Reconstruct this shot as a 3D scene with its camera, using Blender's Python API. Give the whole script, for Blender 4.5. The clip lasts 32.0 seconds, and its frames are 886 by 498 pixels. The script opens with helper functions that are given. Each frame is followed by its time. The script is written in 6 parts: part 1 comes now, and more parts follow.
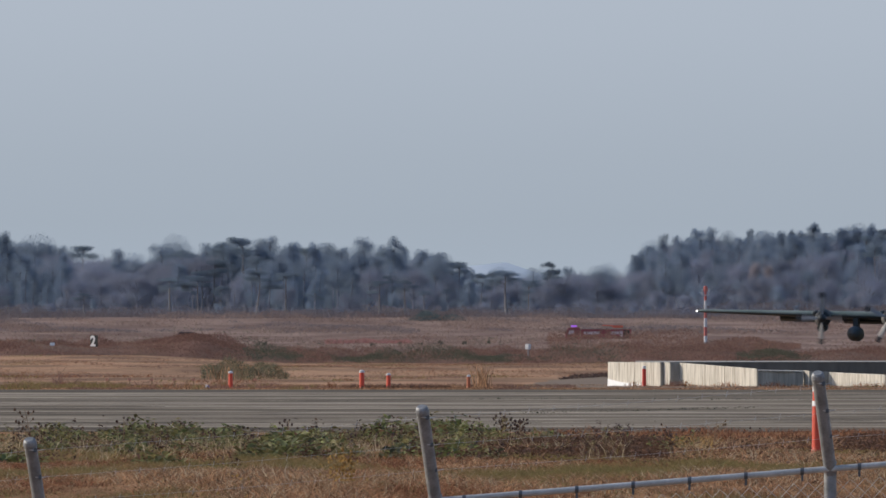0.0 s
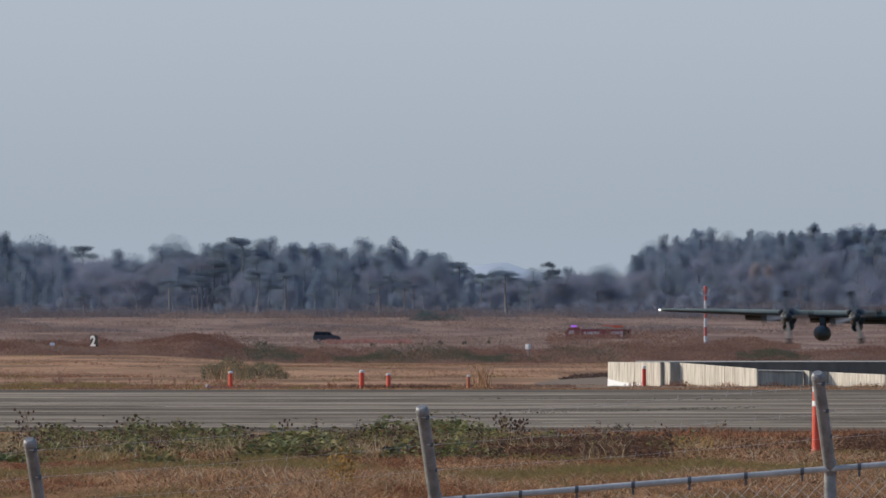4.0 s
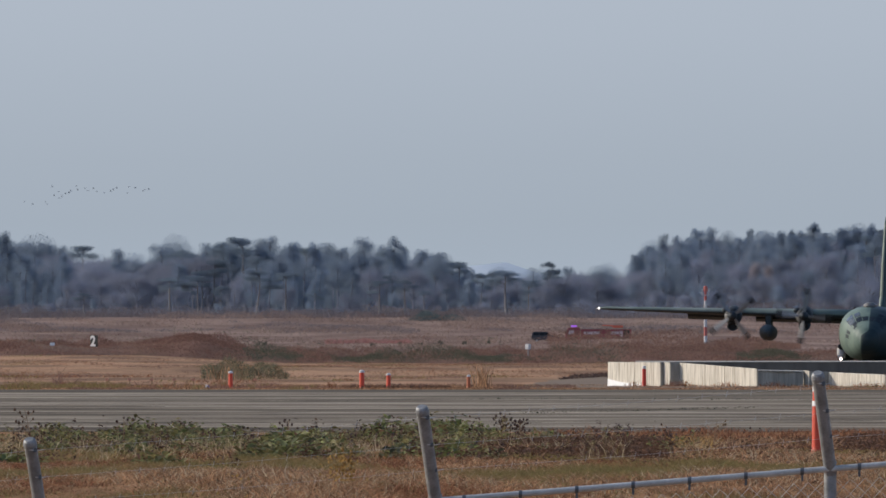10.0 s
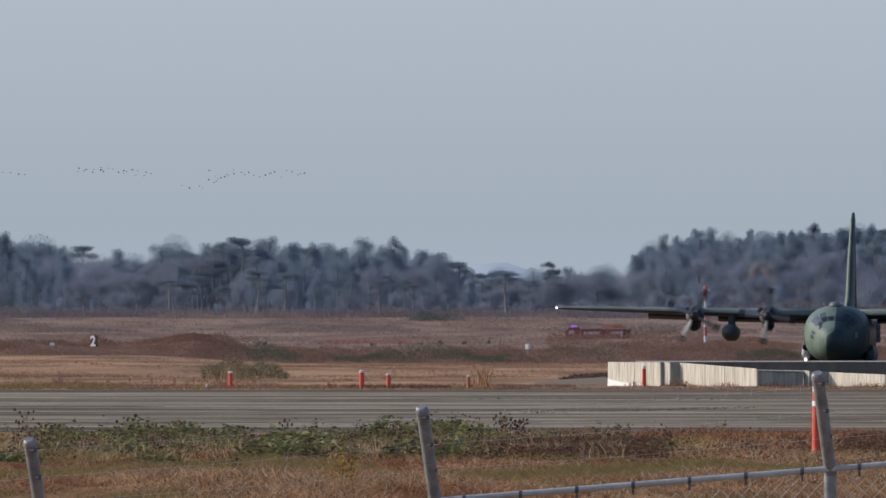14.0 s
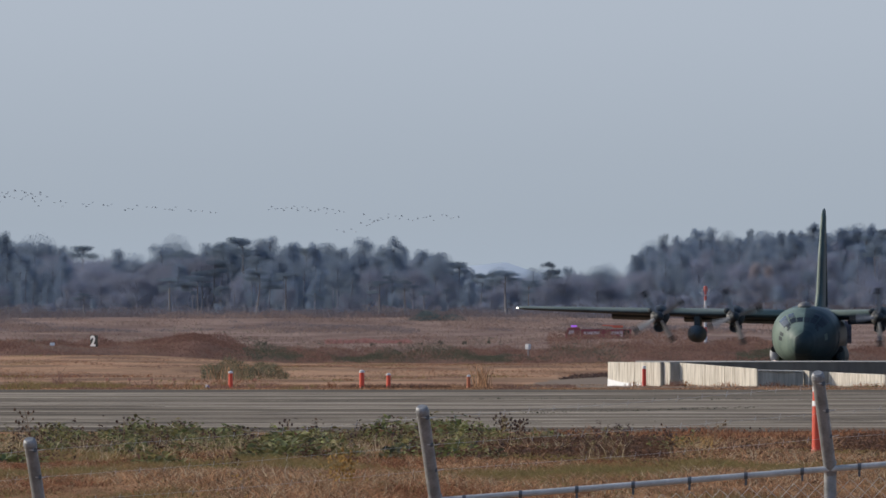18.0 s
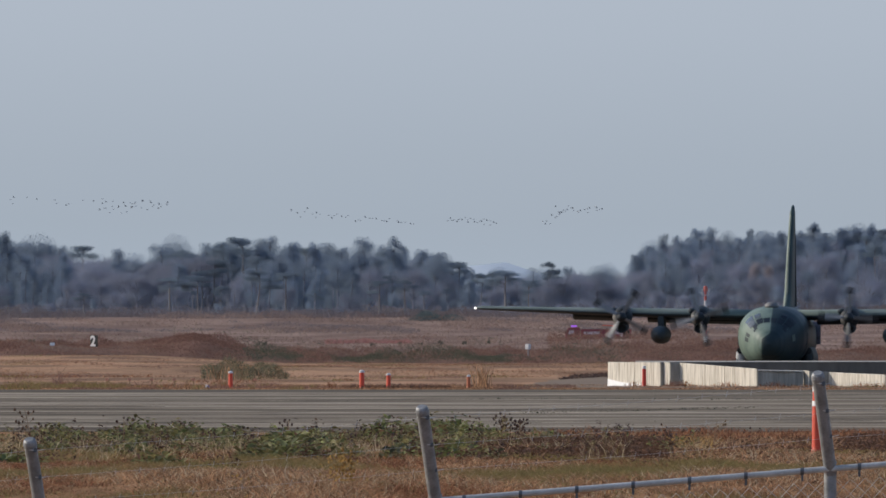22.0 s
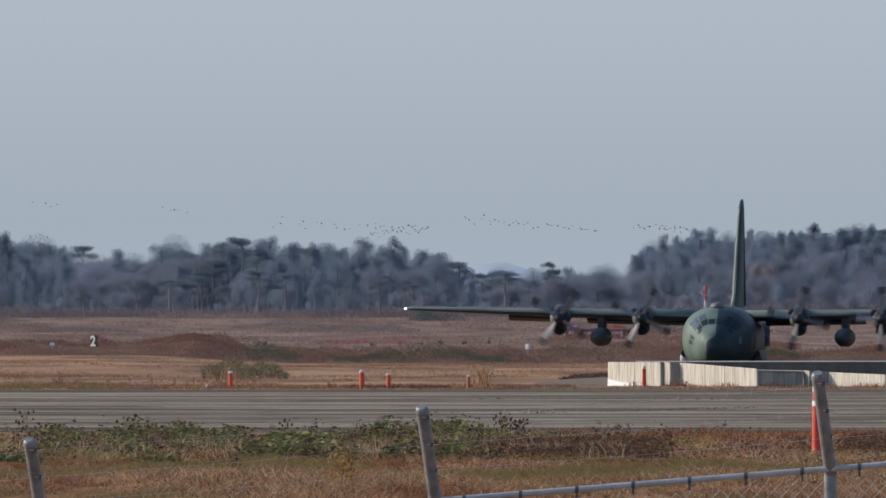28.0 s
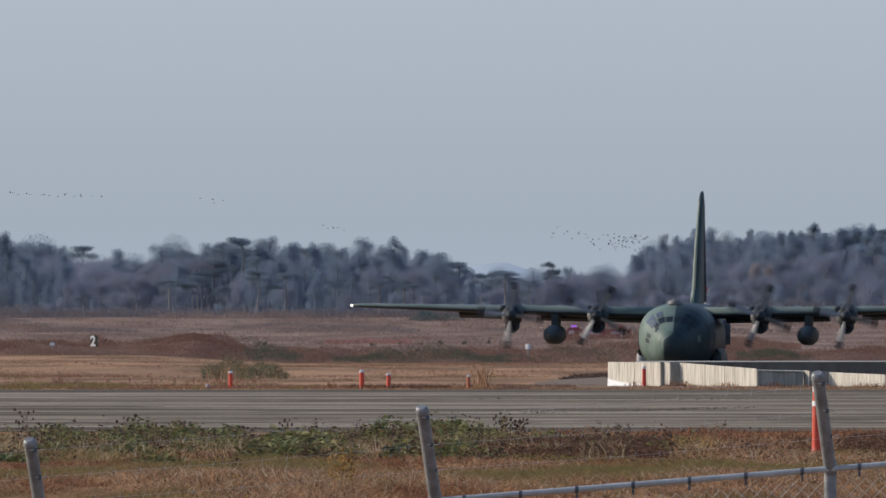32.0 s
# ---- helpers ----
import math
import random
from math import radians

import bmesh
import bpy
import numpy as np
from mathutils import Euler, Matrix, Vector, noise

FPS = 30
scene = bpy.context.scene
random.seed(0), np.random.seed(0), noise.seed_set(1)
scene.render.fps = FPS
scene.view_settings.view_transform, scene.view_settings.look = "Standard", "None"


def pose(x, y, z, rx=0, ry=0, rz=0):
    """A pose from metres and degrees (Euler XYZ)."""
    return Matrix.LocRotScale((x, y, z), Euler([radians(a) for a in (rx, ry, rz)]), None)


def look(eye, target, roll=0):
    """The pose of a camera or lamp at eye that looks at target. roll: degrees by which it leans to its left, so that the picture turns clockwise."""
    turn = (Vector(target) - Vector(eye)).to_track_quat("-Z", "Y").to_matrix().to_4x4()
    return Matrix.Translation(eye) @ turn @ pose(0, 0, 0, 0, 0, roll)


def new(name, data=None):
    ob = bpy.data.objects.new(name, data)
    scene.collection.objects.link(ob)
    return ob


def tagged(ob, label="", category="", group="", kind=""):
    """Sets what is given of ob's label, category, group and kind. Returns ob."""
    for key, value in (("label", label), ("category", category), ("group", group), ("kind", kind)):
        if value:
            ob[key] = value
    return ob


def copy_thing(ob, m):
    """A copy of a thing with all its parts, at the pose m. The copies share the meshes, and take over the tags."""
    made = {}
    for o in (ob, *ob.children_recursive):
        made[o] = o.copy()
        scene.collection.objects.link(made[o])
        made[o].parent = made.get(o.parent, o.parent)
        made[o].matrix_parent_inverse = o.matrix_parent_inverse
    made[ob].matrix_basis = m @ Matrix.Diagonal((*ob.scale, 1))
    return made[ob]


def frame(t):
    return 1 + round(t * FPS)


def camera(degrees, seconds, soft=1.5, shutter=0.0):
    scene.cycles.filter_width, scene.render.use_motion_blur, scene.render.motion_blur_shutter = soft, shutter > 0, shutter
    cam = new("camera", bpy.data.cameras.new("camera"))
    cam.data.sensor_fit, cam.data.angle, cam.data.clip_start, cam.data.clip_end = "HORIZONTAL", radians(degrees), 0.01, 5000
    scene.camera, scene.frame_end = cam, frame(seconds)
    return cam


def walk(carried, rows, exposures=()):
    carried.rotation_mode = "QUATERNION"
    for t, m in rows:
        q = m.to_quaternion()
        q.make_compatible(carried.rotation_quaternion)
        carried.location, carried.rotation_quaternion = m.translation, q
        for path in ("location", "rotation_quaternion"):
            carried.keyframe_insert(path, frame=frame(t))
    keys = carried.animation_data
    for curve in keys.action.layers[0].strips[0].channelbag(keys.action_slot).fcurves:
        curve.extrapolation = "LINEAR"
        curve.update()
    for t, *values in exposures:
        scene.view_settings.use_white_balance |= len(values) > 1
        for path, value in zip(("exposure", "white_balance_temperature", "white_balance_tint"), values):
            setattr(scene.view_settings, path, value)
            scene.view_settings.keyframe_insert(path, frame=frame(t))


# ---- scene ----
# ---------------------------------------------------------------- camera
cam = camera(3.2, 32.0, soft=1.6, shutter=0.5)
EYE = (0.0, 0.0, 1.9)
walk(cam, [(0.0, pose(*EYE, 90.349)), (32.0, pose(*EYE, 90.349))], exposures=[(0.0, 0.0), (32.0, 0.0)])

# ---------------------------------------------------------------- sky and sun
SUN_ELEV, SUN_AZ = 25.0, -74.0          # azimuth clockwise from the way the camera looks
world = bpy.data.worlds.new("sky")
scene.world = world
world.use_nodes = True
wn, wl = world.node_tree.nodes, world.node_tree.links
wn.clear()
sky = wn.new("ShaderNodeTexSky")
sky.sky_type = "NISHITA"
sky.sun_disc = False
sky.sun_elevation, sky.sun_rotation = radians(SUN_ELEV), radians(SUN_AZ)
sky.altitude, sky.air_density, sky.dust_density, sky.ozone_density = 30.0, 1.0, 1.6, 2.0
tint = wn.new("ShaderNodeMixRGB")
tint.blend_type, tint.inputs[0].default_value = "MULTIPLY", 1.0
tint.inputs[2].default_value = (0.19, 0.195, 0.205, 1)
# a milky winter haze lies on the horizon all round and thins out upwards
wc, wz, wr = wn.new("ShaderNodeTexCoord"), wn.new("ShaderNodeSeparateXYZ"), wn.new("ShaderNodeValToRGB")
wr.color_ramp.elements[0].position, wr.color_ramp.elements[0].color = 0.0, (0.375, 0.442, 0.53, 1)
wr.color_ramp.elements[1].position, wr.color_ramp.elements[1].color = 0.022, (0.435, 0.492, 0.572, 1)
mid = wr.color_ramp.elements.new(0.009)
mid.color = (0.366, 0.422, 0.492, 1)
veil = wn.new("ShaderNodeMapRange")
veil.interpolation_type = "SMOOTHSTEP"
veil.inputs["From Min"].default_value, veil.inputs["From Max"].default_value = 0.03, 0.35
blend = wn.new("ShaderNodeMixRGB")
bg = wn.new("ShaderNodeBackground")
bg.inputs["Strength"].default_value = 1.0
wo = wn.new("ShaderNodeOutputWorld")
wl.new(wc.outputs["Generated"], wz.inputs[0])
wl.new(wz.outputs["Z"], wr.inputs[0])
wl.new(wz.outputs["Z"], veil.inputs["Value"])
wl.new(sky.outputs[0], tint.inputs[1])
wl.new(veil.outputs[0], blend.inputs[0])
wl.new(wr.outputs[0], blend.inputs[1])
wl.new(tint.outputs[0], blend.inputs[2])
wl.new(blend.outputs[0], bg.inputs["Color"])
wl.new(bg.outputs[0], wo.inputs["Surface"])

sun_data = bpy.data.lights.new("sun", "SUN")
sun_data.energy, sun_data.angle, sun_data.color = 3.6, radians(0.6), (1.0, 0.9, 0.76)
a, e = radians(SUN_AZ), radians(SUN_ELEV)
SUN_WAY = Vector((math.sin(a) * math.cos(e), math.cos(a) * math.cos(e), math.sin(e)))
sun = new("sun", sun_data)
sun.matrix_world = look(SUN_WAY * 800, (0, 0, 0))

# ---------------------------------------------------------------- materials


def mat(name, colour, rough=0.8, var=0.25, scale=2.0, fine=30.0, bump=0.0, metal=0.0, second=None, amount=0.5,
        stretch=(1, 1, 1), random_by="", spread=0.3, edge=(0.38, 0.64), spec=0.5, thin=0.0, crown=False):
    """A surface of one base colour with coarse patches of a second one, fine grain, relief, and variation piece by piece."""
    m = bpy.data.materials.new(name)
    m.use_nodes = True
    n, l = m.node_tree.nodes, m.node_tree.links
    b = n["Principled BSDF"]
    b.inputs["Roughness"].default_value, b.inputs["Metallic"].default_value = rough, metal
    b.inputs["Specular IOR Level"].default_value = spec
    co = n.new("ShaderNodeTexCoord")
    mp = n.new("ShaderNodeMapping")
    mp.inputs["Scale"].default_value = stretch
    l.new(co.outputs["Object"], mp.inputs["Vector"])
    n1, n2 = n.new("ShaderNodeTexNoise"), n.new("ShaderNodeTexNoise")
    n1.inputs["Scale"].default_value, n1.inputs["Detail"].default_value = scale, 5
    n2.inputs["Scale"].default_value, n2.inputs["Detail"].default_value = fine, 3
    for t in (n1, n2):
        l.new(mp.outputs[0], t.inputs["Vector"])
    ramp = n.new("ShaderNodeValToRGB")
    ramp.color_ramp.elements[0].position, ramp.color_ramp.elements[1].position = edge
    second = second or tuple(c * (1 - var) for c in colour)
    ramp.color_ramp.elements[0].color, ramp.color_ramp.elements[1].color = (0, 0, 0, 1), (amount * 2 if amount < 0.5 else 1,) * 3 + (1,)
    l.new(n1.outputs["Fac"], ramp.inputs[0])
    mix = n.new("ShaderNodeMixRGB")
    mix.inputs[1].default_value, mix.inputs[2].default_value = (*colour, 1), (*second, 1)
    l.new(ramp.outputs[0], mix.inputs[0])
    last = mix.outputs[0]
    grain = n.new("ShaderNodeMapRange")
    grain.inputs["To Min"].default_value, grain.inputs["To Max"].default_value = 1 - var, 1 + var
    l.new(n2.outputs["Fac"], grain.inputs["Value"])
    value = grain.outputs[0]
    if random_by:
        g = n.new("ShaderNodeObjectInfo") if random_by == "object" else n.new("ShaderNodeNewGeometry")
        r = n.new("ShaderNodeMapRange")
        r.inputs["To Min"].default_value, r.inputs["To Max"].default_value = 1 - spread, 1 + spread
        l.new(g.outputs["Random" if random_by == "object" else "Random Per Island"], r.inputs["Value"])
        mul = n.new("ShaderNodeMath")
        mul.operation = "MULTIPLY"
        l.new(value, mul.inputs[0])
        l.new(r.outputs[0], mul.inputs[1])
        value = mul.outputs[0]
    hsv = n.new("ShaderNodeHueSaturation")
    l.new(last, hsv.inputs["Color"])
    l.new(value, hsv.inputs["Value"])
    l.new(hsv.outputs[0], b.inputs["Base Color"])
    if thin:
        # light that comes through thin leaves and stems
        tr, ms = n.new("ShaderNodeBsdfTranslucent"), n.new("ShaderNodeMixShader")
        ms.inputs[0].default_value = thin
        l.new(hsv.outputs[0], tr.inputs["Color"])
        l.new(b.outputs[0], ms.inputs[1])
        l.new(tr.outputs[0], ms.inputs[2])
        l.new(ms.outputs[0], n["Material Output"].inputs["Surface"])
    if crown:
        # fine foliage takes the light as the soft lobes of its crown do, not leaf by leaf
        lobes, off, push, away, turn = n.new("ShaderNodeTexNoise"), n.new("ShaderNodeVectorMath"), n.new("ShaderNodeVectorMath"), n.new("ShaderNodeVectorMath"), n.new("ShaderNodeVectorTransform")
        lobes.inputs["Scale"].default_value, lobes.inputs["Detail"].default_value = 0.8, 2.5
        off.operation, off.inputs[1].default_value = "SUBTRACT", (0.5, 0.5, 0.5)
        push.operation, push.inputs[1].default_value = "MULTIPLY_ADD", (3.5, 3.5, 3.5)
        # normals tipped upwards, which flattens the crowns' contrast as haze would
        away.operation, away.inputs[1].default_value = "SUBTRACT", (0.0, 0.0, -3.0)
        turn.vector_type, turn.convert_from, turn.convert_to = "NORMAL", "OBJECT", "WORLD"
        l.new(co.outputs["Object"], lobes.inputs["Vector"])
        l.new(lobes.outputs["Color"], off.inputs[0])
        l.new(co.outputs["Object"], away.inputs[0])
        l.new(off.outputs[0], push.inputs[0])
        l.new(away.outputs[0], push.inputs[2])
        l.new(push.outputs[0], turn.inputs[0])
        l.new(turn.outputs[0], b.inputs["Normal"])
        if thin:
            l.new(turn.outputs[0], tr.inputs["Normal"])
    if bump:
        bp = n.new("ShaderNodeBump")
        bp.inputs["Strength"].default_value, bp.inputs["Distance"].default_value = 0.6, bump
        l.new(n2.outputs["Fac"], bp.inputs["Height"])
        l.new(bp.outputs[0], b.inputs["Normal"])
    return m


def glow(name, colour, strength):
    m = bpy.data.materials.new(name)
    m.use_nodes = True
    b = m.node_tree.nodes["Principled BSDF"]
    b.inputs["Base Color"].default_value = (*colour, 1)
    b.inputs["Emission Color"].default_value = (*colour, 1)
    b.inputs["Emission Strength"].default_value = strength
    return m


M_EARTH = mat("dry_grass_ground", (0.36, 0.222, 0.140), 0.95, 0.3, 0.09, 1.1, edge=(0.40, 0.60), second=(0.20, 0.128, 0.088), stretch=(1, 0.12, 1), spec=0.0)
M_ROAD = mat("weathered_asphalt", (0.158, 0.133, 0.104), 0.95, 0.4, 1.0, 6.0, second=(0.32, 0.270, 0.208), stretch=(0.04, 0.055, 1), edge=(0.36, 0.68), spec=0.0)
M_SHOULDER = mat("dark_shoulder_asphalt", (0.105, 0.090, 0.074), 0.95, 0.35, 0.8, 4.0, second=(0.15, 0.128, 0.102), stretch=(0.06, 0.1, 1), spec=0.0)
M_TAR = mat("dark_tar_streak", (0.110, 0.093, 0.076), 0.95, 0.4, 0.6, 3.0, second=(0.155, 0.131, 0.103), stretch=(0.3, 0.3, 1), spec=0.0)
M_WORN = mat("pale_worn_asphalt", (0.36, 0.305, 0.24), 0.95, 0.3, 0.6, 3.0, second=(0.27, 0.228, 0.178), stretch=(0.3, 0.3, 1), spec=0.0)
M_THATCH = mat("matted_dead_grass", (0.31, 0.172, 0.096), 0.95, 0.45, 2.2, 14.0, second=(0.165, 0.102, 0.057), stretch=(1, 0.12, 1), edge=(0.40, 0.60), bump=0.03, spec=0.0)
M_TAXI = mat("grey_taxiway_asphalt", (0.15, 0.12, 0.09), 0.95, 0.15, 0.05, 2.0, second=(0.105, 0.085, 0.065), spec=0.0)
M_APRON = mat("pale_grey_asphalt", (0.222, 0.172, 0.134), 0.95, 0.25, 0.3, 3.0, second=(0.185, 0.148, 0.116), stretch=(0.5, 0.2, 1), spec=0.0)
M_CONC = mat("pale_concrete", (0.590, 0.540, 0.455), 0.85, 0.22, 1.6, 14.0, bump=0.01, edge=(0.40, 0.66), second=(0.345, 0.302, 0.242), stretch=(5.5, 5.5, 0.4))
# darker copy of the concrete for faces turned from the sun; also a coping
M_CONC_MID = mat("grey_and_shade_concrete", (0.36, 0.325, 0.27), 0.9, 0.2, 1.6, 14.0, bump=0.01, second=(0.22, 0.20, 0.17), stretch=(4, 4, 0.4))
M_CONC_DARK = mat("dark_concrete", (0.165, 0.136, 0.108), 0.9, 0.15, 1.0, 14.0, bump=0.01, second=(0.12, 0.098, 0.078), stretch=(1.5, 1.5, 0.4))
M_ORANGE = mat("orange_plastic", (0.58, 0.062, 0.026), 0.5, 0.10, 3.0, 20.0)
M_RUST = mat("rusty_orange_plastic", (0.42, 0.11, 0.04), 0.6, 0.2, 3.0, 20.0)
M_FADED = mat("faded_orange_paint", (0.52, 0.26, 0.17), 0.7, 0.15, 3.0, 20.0)
M_RED = mat("red_plastic", (0.55, 0.035, 0.02), 0.5, 0.10, 3.0, 20.0)
# the mast's red and white are dulled in colour for the haze before it
M_MAST_RED = mat("haze_dulled_red_paint", (0.46, 0.12, 0.10), 0.7, 0.12, 1.0, 9.0)
M_MAST_WHITE = mat("greyed_white_paint", (0.55, 0.54, 0.54), 0.7, 0.12, 1.0, 9.0)
M_WHITE = mat("white_paint", (0.78, 0.78, 0.77), 0.6, 0.08, 3.0, 20.0)
M_GALV = mat("galvanised_steel", (0.235, 0.233, 0.228), 0.5, 0.35, 16.0, 90.0, bump=0.002, second=(0.150, 0.149, 0.146), spec=0.55)
M_RAIL = mat("weathered_zinc_rail", (0.46, 0.457, 0.445), 0.6, 0.25, 14.0, 80.0, second=(0.36, 0.355, 0.34), spec=0.3)
M_TIE = mat("dark_zinc_band", (0.10, 0.11, 0.12), 0.6, 0.12, 9.0, 60.0, metal=0.3)
M_WIRE = mat("zinc_wire", (0.50, 0.49, 0.47), 0.6, 0.1, 9.0, 60.0)
M_GRASS = mat("straw_grass", (0.41, 0.24, 0.132), 0.9, 0.25, 1.4, 6.0, second=(0.185, 0.098, 0.056), random_by="island", spread=0.8, spec=0.1, thin=0.4)
M_GRASS_GREEN = mat("olive_grass", (0.20, 0.17, 0.07), 0.9, 0.2, 0.4, 3.0, second=(0.25, 0.17, 0.08), random_by="island", spread=0.4, spec=0.1, thin=0.4)
M_RUSSET = mat("russet_grass", (0.29, 0.135, 0.074), 0.9, 0.25, 1.4, 6.0, second=(0.165, 0.08, 0.05), random_by="island", spread=0.7, spec=0.0, thin=0.4)
M_STRAW = mat("pale_straw", (0.52, 0.41, 0.27), 0.9, 0.15, 0.6, 3.0, random_by="island", spread=0.3, spec=0.1, thin=0.4)
M_MOWN = mat("mown_straw", (0.41, 0.246, 0.155), 0.95, 0.2, 0.09, 1.1, edge=(0.40, 0.60), second=(0.225, 0.142, 0.096), random_by="island", spread=0.5, stretch=(1, 0.12, 1), spec=0.1, thin=0.55)
M_BRUSH = mat("russet_brush", (0.245, 0.142, 0.108), 0.95, 0.12, 0.25, 1.0, edge=(0.42, 0.58), second=(0.172, 0.108, 0.086), random_by="island", spread=0.18, spec=0.0, thin=0.4)
M_BRUSH_GREEN = mat("dull_green_brush", (0.090, 0.101, 0.074), 0.95, 0.2, 0.1, 1.0, second=(0.105, 0.095, 0.066), random_by="island", spread=0.25, spec=0.0, thin=0.4)
# reed and field colours carry some haze: lightened and shifted to grey
M_FIELD = mat("pinkish_reed", (0.285, 0.205, 0.170), 0.95, 0.08, 0.07, 0.3, edge=(0.40, 0.60), second=(0.190, 0.135, 0.115), random_by="island", spread=0.1, stretch=(1, 0.22, 1), spec=0.0, thin=0.55)
M_FIELD_EARTH = mat("reed_field_ground", (0.258, 0.186, 0.153), 0.95, 0.08, 0.07, 0.3, edge=(0.40, 0.60), second=(0.175, 0.123, 0.105), stretch=(1, 0.22, 1), spec=0.0)
M_BRUSH_EARTH = mat("russet_brush_ground", (0.190, 0.112, 0.085), 0.95, 0.2, 0.16, 1.5, edge=(0.40, 0.60), second=(0.120, 0.078, 0.060), stretch=(1, 0.12, 1), spec=0.0)
M_LITTER = mat("leaf_litter", (0.10, 0.092, 0.092), 0.95, 0.12, 0.05, 0.8, second=(0.085, 0.08, 0.085), spec=0.1)
M_REED = mat("grey_green_reed", (0.205, 0.185, 0.115), 0.9, 0.15, 0.5, 3.0, second=(0.16, 0.125, 0.075), random_by="island", spread=0.25, spec=0.1, thin=0.4)
# undergrowth tones lightened towards the haze at the wood's foot
M_THICKET = mat("hazed_brushwood", (0.192, 0.194, 0.226), 0.95, 0.1, 0.15, 1.0, second=(0.172, 0.174, 0.208), random_by="island", spread=0.1, spec=0.0, thin=0.3)
M_SCRUB = mat("mauve_brown_scrub", (0.185, 0.152, 0.148), 0.95, 0.1, 0.15, 1.0, second=(0.155, 0.135, 0.14), random_by="island", spread=0.1, spec=0.0, thin=0.4)
M_LEAF = mat("weed_leaf", (0.135, 0.158, 0.056), 0.65, 0.2, 1.0, 6.0, second=(0.165, 0.135, 0.062), random_by="island", spread=0.65, spec=0.25, thin=0.3)
M_LEAF_PALE = mat("yellow_green_leaf", (0.165, 0.165, 0.07), 0.7, 0.2, 1.0, 6.0, second=(0.21, 0.16, 0.08), random_by="island", spread=0.4, spec=0.2, thin=0.3)
M_DEADLEAF = mat("russet_dead_leaf", (0.165, 0.095, 0.062), 0.85, 0.2, 1.0, 6.0, second=(0.105, 0.062, 0.044), random_by="island", spread=0.5, spec=0.1, thin=0.25)
M_SEED = mat("dark_seed_head", (0.075, 0.04, 0.03), 0.9, 0.2, 4.0, 40.0)
M_STEM = mat("dry_stem", (0.28, 0.18, 0.10), 0.9, 0.2, 4.0, 40.0)
M_GOLD = mat("golden_dead_leaf", (0.40, 0.245, 0.085), 0.85, 0.2, 1.0, 6.0, random_by="island", spread=0.4, spec=0.1, thin=0.4)
# distance haze is mixed into these foliage, trunk and hill colours, bluish and bright
M_PINE = mat("hazed_evergreen_leaf", (0.350, 0.445, 0.575), 0.95, 0.08, 0.3, 2.0, second=(0.370, 0.448, 0.560), random_by="object", spread=0.15, spec=0.0, thin=0.5, crown=True)
M_NEEDLE = mat("hazed_pine_needles", (0.270, 0.350, 0.445), 0.95, 0.08, 0.3, 2.0, second=(0.290, 0.358, 0.438), random_by="object", spread=0.14, spec=0.0, thin=0.5, crown=True)
M_CEDAR = mat("hazed_conifer", (0.315, 0.408, 0.545), 0.95, 0.08, 0.3, 2.0, second=(0.335, 0.418, 0.540), random_by="object", spread=0.15, spec=0.0, thin=0.5, crown=True)
M_TWIG = mat("hazed_bare_twigs", (0.395, 0.455, 0.595), 0.95, 0.08, 0.3, 2.0, second=(0.435, 0.450, 0.560), random_by="object", spread=0.15, spec=0.0, thin=0.5, crown=True)
M_AUTUMN = mat("hazed_autumn_leaf", (0.60, 0.54, 0.56), 0.95, 0.08, 0.3, 2.0, second=(0.50, 0.45, 0.49), random_by="object", spread=0.12, spec=0.0, thin=0.5, crown=True)
M_BARK = mat("grey_bark", (0.25, 0.228, 0.225), 0.9, 0.2, 0.8, 6.0, spec=0.1)
M_TRUNK = mat("hazed_grey_bark", (0.300, 0.305, 0.355), 0.9, 0.2, 0.8, 6.0, spec=0.1)
M_HILL = mat("hazed_wooded_hill", (0.400, 0.452, 0.500), 0.95, 0.05, 0.004, 0.02, spec=0.1)
M_GREEN = mat("camouflage_green_paint", (0.122, 0.152, 0.130), 0.55, 0.10, 0.30, 9.0, second=(0.080, 0.104, 0.092), bump=0.002, spec=0.08)
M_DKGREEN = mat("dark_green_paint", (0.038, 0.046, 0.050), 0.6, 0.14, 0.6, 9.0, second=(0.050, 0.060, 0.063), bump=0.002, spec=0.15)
# paler copy of the wing's green, with sunlight on its top put in
M_WINGTOP = mat("lit_wing_paint", (0.158, 0.180, 0.160), 0.55, 0.12, 0.35, 9.0, second=(0.098, 0.124, 0.106), stretch=(1, 1, 4), spec=0.08)
M_NEARBLACK = mat("near_black_green_paint", (0.018, 0.021, 0.024), 0.6, 0.2, 1.5, 9.0, second=(0.030, 0.034, 0.038), spec=0.15)
M_CAMO = mat("dark_camouflage_paint", (0.044, 0.066, 0.063), 0.55, 0.10, 0.5, 9.0, second=(0.032, 0.048, 0.050), spec=0.08)


